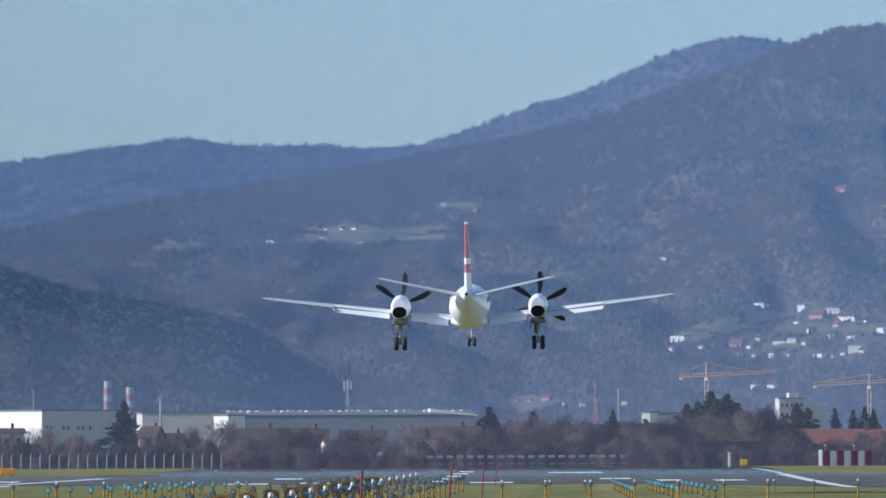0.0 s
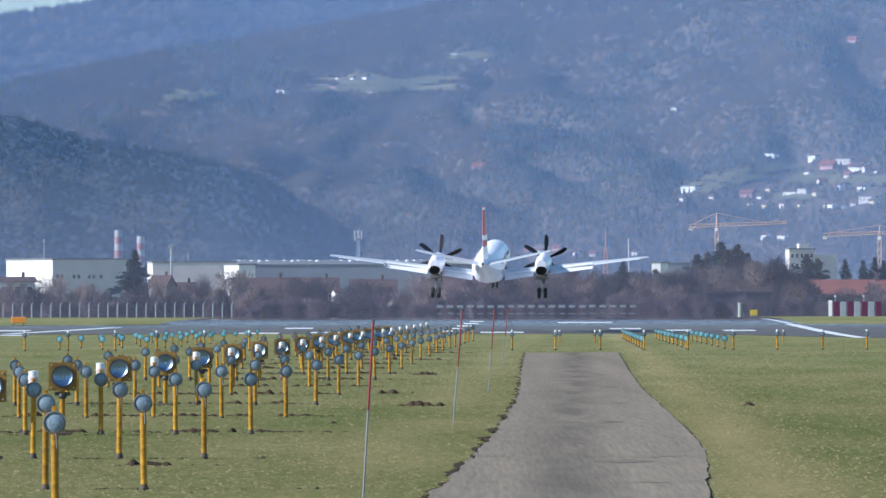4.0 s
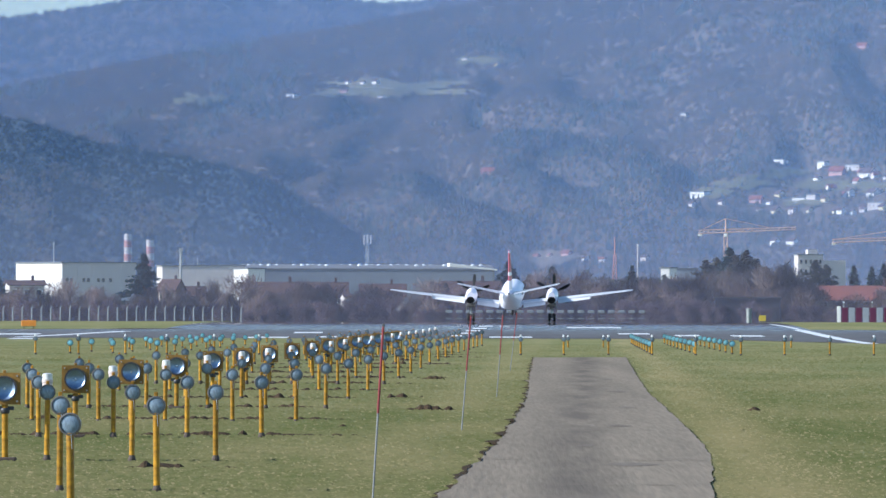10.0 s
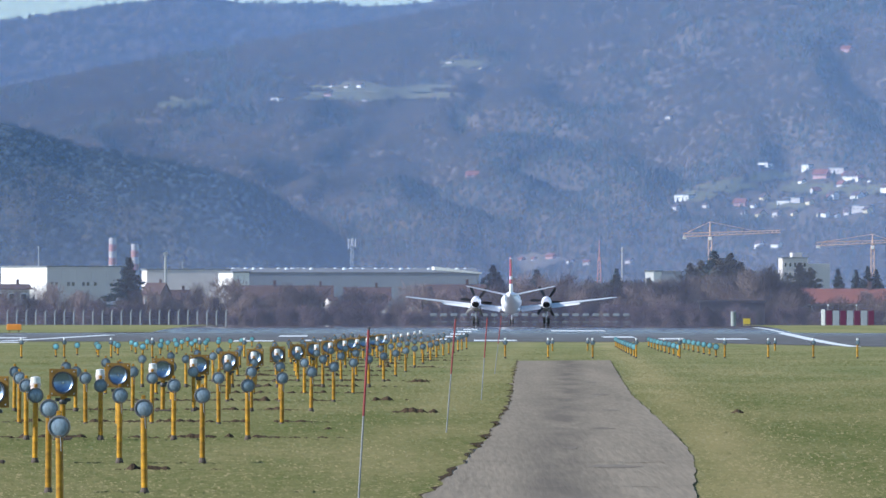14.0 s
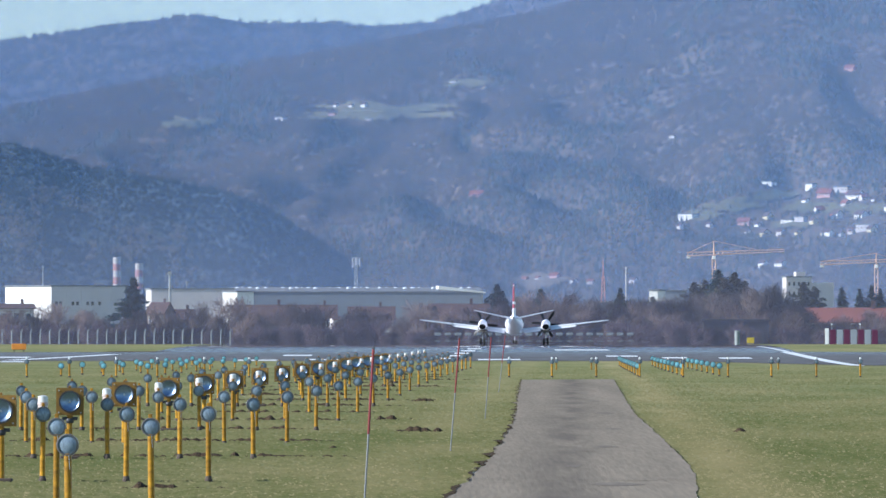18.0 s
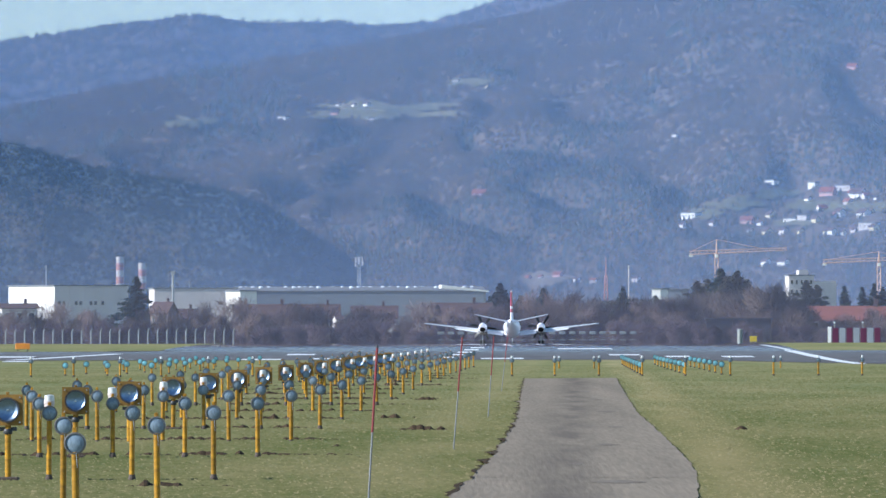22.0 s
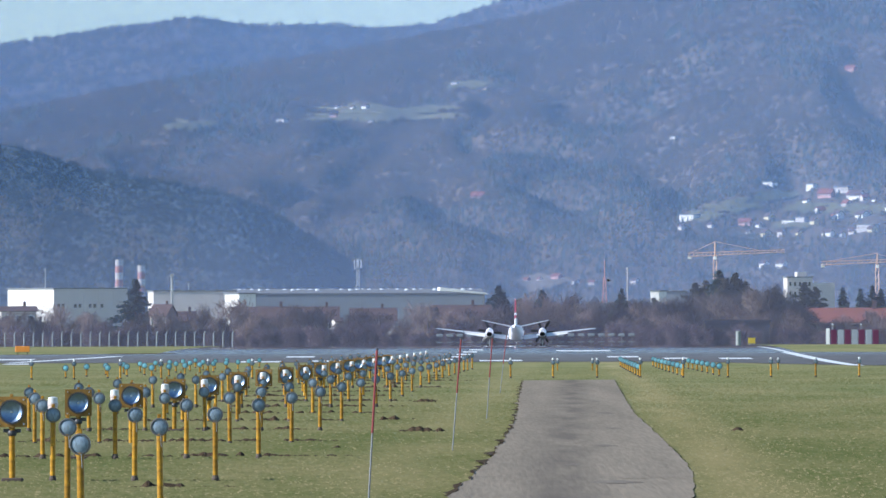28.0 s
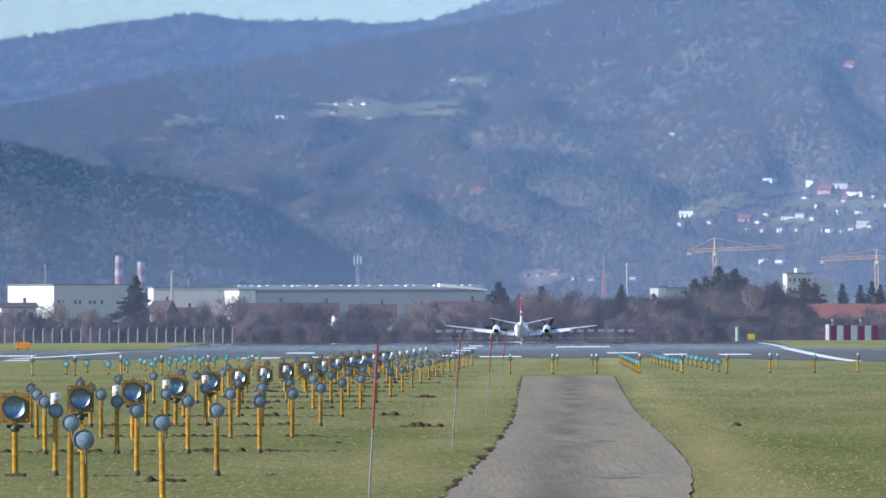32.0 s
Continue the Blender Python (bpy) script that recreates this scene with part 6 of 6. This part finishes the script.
    while len(spots) < 13:
        a, e = rng.uniform(26.8, 39.5), rng.uniform(8.2, 12.9)
        if e < 8.6 + 0.28 * (a - 27) + 1.5 and all(math.hypot(a - b, 1.6 * (e - f)) > 1.1 for b, f in spots):
            spots.append((a, e))
    for a, e in spots:
        p = on_hill(a, e)
        s = rng.uniform(0.5, 0.8) / 1000 * p.y
        wl, cv, lab = rng.choice(((WALL_PALE, R, "grey village house with a red roof"), (WALL_PALE, D, "grey village house with a dark roof"), (Y, D, "cream village house with a dark roof")))
        house(pose(p.x, p.y - 0.3 * s, p.z - 0.05 * s, 0, 0, rng.choice((-62, -55, 25, -70))), s, s * 0.85, s * 0.38, s * 0.36, wl, cv, lab, 2, True, "hill_house", 2, "hill houses")
    for x0, x1, y0, xm, peak, yd in ((1222, 1397, 402, 1271, 376, 2600), (1462, 1640, 418, 1563, 398, 2612)):
        base = soft_z(yd)
        def Q(x, y):
            return Vector(((x - xm) / 21400 * yd, 0, 2.9 + (550 - y) / 21400 * yd - base))
        cr = thing("tower_crane", pose((xm - 784) / 21400 * yd, yd, base), "orange tower crane with a long jib", "crane", "cranes")
        hz = Q(xm, y0).z
        for sx in (-0.35, 0.35):
            for sy in (-0.35, 0.35):
                part("mast_chord", rod((sx, sy, -0.3), (sx, sy, hz), 0.09, 0.09, 5), CRANE, cr)
        for k in range(10):
            z = hz * k / 10
            part("mast_brace", rod((-0.35, -0.35, z), (0.35, -0.35, z + hz / 10), 0.05, 0.05, 4), CRANE, cr)
        top = Q(xm, peak)
        part("peak", rod((0, 0, hz), top, 0.22, 0.1, 5), CRANE, cr)
        a, b = Q(x0, y0 + 1), Q(x1, y0 - 7)
        for dz in (0.0, 0.75):
            for sy in ((-0.3, 0.3) if dz == 0 else (0,)):
                part("jib_chord", rod((a.x, sy, a.z + dz), (b.x, sy, b.z + dz * 0.6), 0.10, 0.08, 5), CRANE, cr)
        for k in range(22):
            u, v = k / 22, (k + 1) / 22
            part("jib_brace", rod(a.lerp(b, u), a.lerp(b, (u + v) / 2) + Vector((0, 0, 0.7)), 0.05, 0.05, 4), CRANE, cr)
        part("tie", rod(top, a.lerp(b, 0.72) + Vector((0, 0, 0.7)), 0.05, 0.05, 4), CRANE, cr)
        part("tie", rod(top, a + Vector((0.4, 0, 0.7)), 0.05, 0.05, 4), CRANE, cr)
        part("counterweight", box(a.x, a.x + 0.8, -0.3, 0.3, a.z - 0.5, a.z + 0.15, 0.05), WALL_WHITE, cr)
        part("cab", box(-0.35, 0.35, -0.8, -0.2, hz - 0.8, hz - 0.1, 0.08), WALL_WHITE, cr)


build_town()


# ---- tyre smoke and birds ----
SMOKE = bpy.data.materials.new("tyre_smoke")
SMOKE.use_nodes = True
_t = SMOKE.node_tree
_t.nodes.remove(_t.nodes["Principled BSDF"])
_mix, _both, _clear, _front, _through = (_t.nodes.new("ShaderNode" + k) for k in ("MixShader", "MixShader", "BsdfTransparent", "BsdfDiffuse", "BsdfTranslucent"))
_front.inputs[0].default_value = _through.inputs[0].default_value = (0.80, 0.83, 0.88, 1)
_mix.inputs[0].default_value = 0.048
_t.links.new(_front.outputs[0], _both.inputs[1])
_t.links.new(_through.outputs[0], _both.inputs[2])
_t.links.new(_clear.outputs[0], _mix.inputs[1])
_t.links.new(_both.outputs[0], _mix.inputs[2])
_t.links.new(_mix.outputs[0], _t.nodes["Material Output"].inputs[0])
FEATHER = mat("black_feathers", (0.02, 0.02, 0.022), 0.7, scale=5, amount=0.3)


def tyre_smoke(seed, side):
    """A cloud of soft puffs that the wheels throw up at touchdown."""
    rng = random.Random(seed)
    ob = thing("tyre_smoke", Matrix.Identity(4), "pale smoke puffs from the tyres at touchdown", "smoke", "tyre smoke")
    puffs = []
    for k in range(8):
        r = rng.uniform(0.5, 0.8)
        bm = bmesh.new()
        # three veils one inside the other
        for veil in (1.0, 0.78, 0.52):
            one = bmesh.new()
            bmesh.ops.create_icosphere(one, subdivisions=3, radius=r)
            for v in one.verts:
                v.co *= veil * (1 + 0.35 * noise.noise(v.co * 1.2 + Vector((seed, k, veil))))
                v.co.x *= 1.2
                v.co.z *= 1.15
            me = bpy.data.meshes.new("veil")
            one.to_mesh(me)
            one.free()
            bm.from_mesh(me)
            bpy.data.meshes.remove(me)
        puff = smooth(part("puff", bm, SMOKE, ob), 180)
        near = Vector((-1.9 + 0.52 * k + rng.uniform(-0.2, 0.2), rng.uniform(-1, 1), rng.uniform(-0.1, 0.45) + (0.9 * rng.random() if side * (k - 3.5) > 2 else 0)))
        far = Vector((near.x * 0.45 + side * rng.uniform(0.2, 1.2), near.y, near.z + 0.2 + 0.45 * ((k * 5) % 8) * rng.uniform(0.6, 1.2)))
        puffs.append((puff, near, far))
    return ob, puffs


def bird(label):
    ob = thing("crow", Matrix.Identity(4), label, "bird", "birds")
    smooth(part("body", loft([[Vector((0.5 * q * math.cos(2 * math.pi * i / 10), y, 0.45 * q * math.sin(2 * math.pi * i / 10))) for i in range(10)] for y, q in ((0.26, 0.02), (0.2, 0.09), (0.1, 0.16), (-0.08, 0.15), (-0.2, 0.08), (-0.34, 0.05))]), FEATHER, ob), 180)
    part("tail", loft([[Vector((sx * w, y, z)) for sx, z in ((-1, 0.008), (1, 0.008), (1, -0.008), (-1, -0.008))] for y, w in ((-0.22, 0.03), (-0.42, 0.09))]), FEATHER, ob)
    wings = []
    for sx in (-1, 1):
        pts = [(0.0, 0.10, -0.10), (0.22, 0.14, -0.10), (0.42, 0.04, -0.14), (0.52, -0.06, -0.13)]
        w = part("wing", loft([[Vector((sx * x, a, 0.008)), Vector((sx * x, b, 0.006)), Vector((sx * x, b, -0.006)), Vector((sx * x, a, -0.008))] for x, a, b in pts]), FEATHER, ob)
        wings.append((sx, w))
    for o in [c for c in ob.children]:
        o.data.transform(Matrix.Scale(0.6, 4))
    return ob, wings


SMOKES = [tyre_smoke(3, -1), tyre_smoke(5, 1)]
BIRDS = [bird("black crow flying across the runway"), bird("black crow flying low over the airfield")]


def motions():
    """The landing: the airliner's path, and its propellers."""
    rows = []
    for t, x, y, z, pitch, roll, yaw in (
            (0, 2.11, 720.0, 9.54, 1.6, -0.39, -0.9),
            (1, 2.62, 770.4, 6.85, 2.6, -1.27, -0.7),
            (2, 2.95, 823.4, 5.03, 3.6, -0.66, -0.9),
            (3, 3.23, 873.2, 4.21, 4.2, -0.27, -2.2),
            (3.5, 3.31, 900.8, 4.07, 4.2, 0.45, -2.5),
            (5.5, 4.16, 999.6, 3.18, 4.6, -1.33, -2.8),
            (6, 4.49, 1021.6, 2.95, 4.6, -2.69, -3.4),
            (7, 4.80, 1070.4, 2.69, 4.5, -1.63, -3.4),
            (8, 4.98, 1122.0, 2.26, 4.2, 0.22, -3.2),
            (9, 5.31, 1170.1, 2.23, 4.0, 0.01, -3.1),
            (10, 5.85, 1215.3, 2.29, 3.2, -0.01, -1.6),
            (11, 6.41, 1261.0, 2.17, 1.4, -0.03, -1.2),
            (12, 7.26, 1310.8, 2.16, 0.5, 0.07, -0.9),
            (13, 7.94, 1351.7, 2.22, 0.2, 0.05, -0.8),
            (14, 8.45, 1394.1, 2.23, 0.1, 0.12, -0.8),
            (17, 9.31, 1515.0, 2.11, 0.1, 0.11, -0.8),
            (19, 9.22, 1586.0, 1.90, 0.1, 0.07, -0.8),
            (21, 9.18, 1653.1, 1.63, 0.1, 0.04, -0.8),
            (23, 9.63, 1708.7, 1.58, 0.1, 0.09, -0.8),
            (25, 10.29, 1768.3, 1.46, 0.1, 0.07, -0.8),
            (28, 11.06, 1843.6, 1.33, 0.1, 0.09, -0.8),
            (32, 12.60, 1942.8, 1.26, 0.1, 0.12, -0.8),
    ):
        rows.append((t, pose(x, y, z, pitch, roll, yaw)))
    walk(AIRLINER, rows)
    for side, prop in zip((-1, 1), PROPS):
        at = prop.location.copy()
        spin = []
        for i in range(321):
            t = i / 10
            a = 8 - side * 2 + 660 * t + 30 * min(max(t - 10, 0), 1)
            spin.append((t, Matrix.Translation(at) @ Matrix.Rotation(radians(a), 4, "Y")))
        walk(prop, spin)

    for (ob, puffs), path in zip(SMOKES, (
            ((7.8, -0.73, 1112.0, 2.21), (8, -3.03, 1112.0, 2.22), (8.2, -5.54, 1112.0, 2.24), (8.4, -7.36, 1112.0, 2.25), (8.6, -9.00, 1112.0, 2.27), (8.8, -10.62, 1112.0, 2.33), (9.2, -13.90, 1112.0, 2.42), (9.8, -17.66, 1112.0, 2.47),),
            ((8, 9.59, 1118.0, 2.20), (8.2, 10.88, 1118.0, 2.22), (8.4, 12.33, 1118.0, 2.24), (8.6, 14.70, 1118.0, 2.26), (8.8, 16.35, 1118.0, 2.30), (9.2, 19.09, 1118.0, 2.36), (9.8, 20.86, 1118.0, 2.40),))):
        # it rises out of the runway at touchdown, drifts aside and settles again
        t0, x0, y0, z0 = path[0]
        t1, x1, y1, z1 = path[-1]
        rows = [(0, pose(x0, y0, -5)), (t0 - 0.2, pose(x0, y0, -5))] + [(t, pose(x, y, z)) for t, x, y, z in path]
        rows += [(t1 + 0.2, pose(x1, y1, -5)), (t1 + 0.4, pose(x1, y1, -5)), (32, pose(x1, y1, -5))]
        walk(ob, rows)
        # the cloud thins out: one puff after another settles
        for k, (puff, near, far) in enumerate(puffs):
            gone = 8.75 + 0.13 * ((k * 3) % 8)
            last = near.lerp(far, min(1.2, (gone - t0) / 1.3))
            under = last - Vector((0, 0, 9))
            walk(puff, [(0, Matrix.Translation(near)), (t0, Matrix.Translation(near)), (gone, Matrix.Translation(last)), (gone + 0.2, Matrix.Translation(under)), (gone + 0.4, Matrix.Translation(under)), (32, Matrix.Translation(under))])
    for (ob, wings), path in zip(BIRDS, (
            ((6, -18.64, 760.0, 3.23), (7.8, -5.09, 760.0, 3.68), (8, -3.18, 760.0, 3.38), (9, 7.12, 760.0, 3.08), (10, 17.47, 760.0, 3.29), (11, 27.94, 760.0, 3.49),),
            ((27.5, 17.10, 760.0, 6.50), (27.8, 13.18, 760.0, 6.74), (28, 10.54, 760.0, 6.62), (28.2, 7.84, 760.0, 6.71), (28.5, 3.53, 760.0, 6.24), (28.8, -0.72, 760.0, 6.09), (29.1, -4.99, 760.0, 5.95),))):
        ta, xa, ya, za = path[0]
        tb, xb, yb, zb = path[-1]
        way = 1 if xb > xa else -1
        rows = [(0, pose(xa - way * 11 * ta, ya, za + 3, 0, 0, -75 * way))] + [(t, pose(x, y, z, 0, 0, -75 * way)) for t, x, y, z in path]
        rows.append((32, pose(xb + way * 20 * (32 - tb), yb, zb + 3, 0, 0, -75 * way)))
        walk(ob, rows)
        for sx, w in wings:
            walk(w, [(i / 10, Matrix.Rotation(-sx * radians(38 * math.sin(2 * math.pi * i / 10 * 3.3)), 4, "Y")) for i in range(321)])


motions()
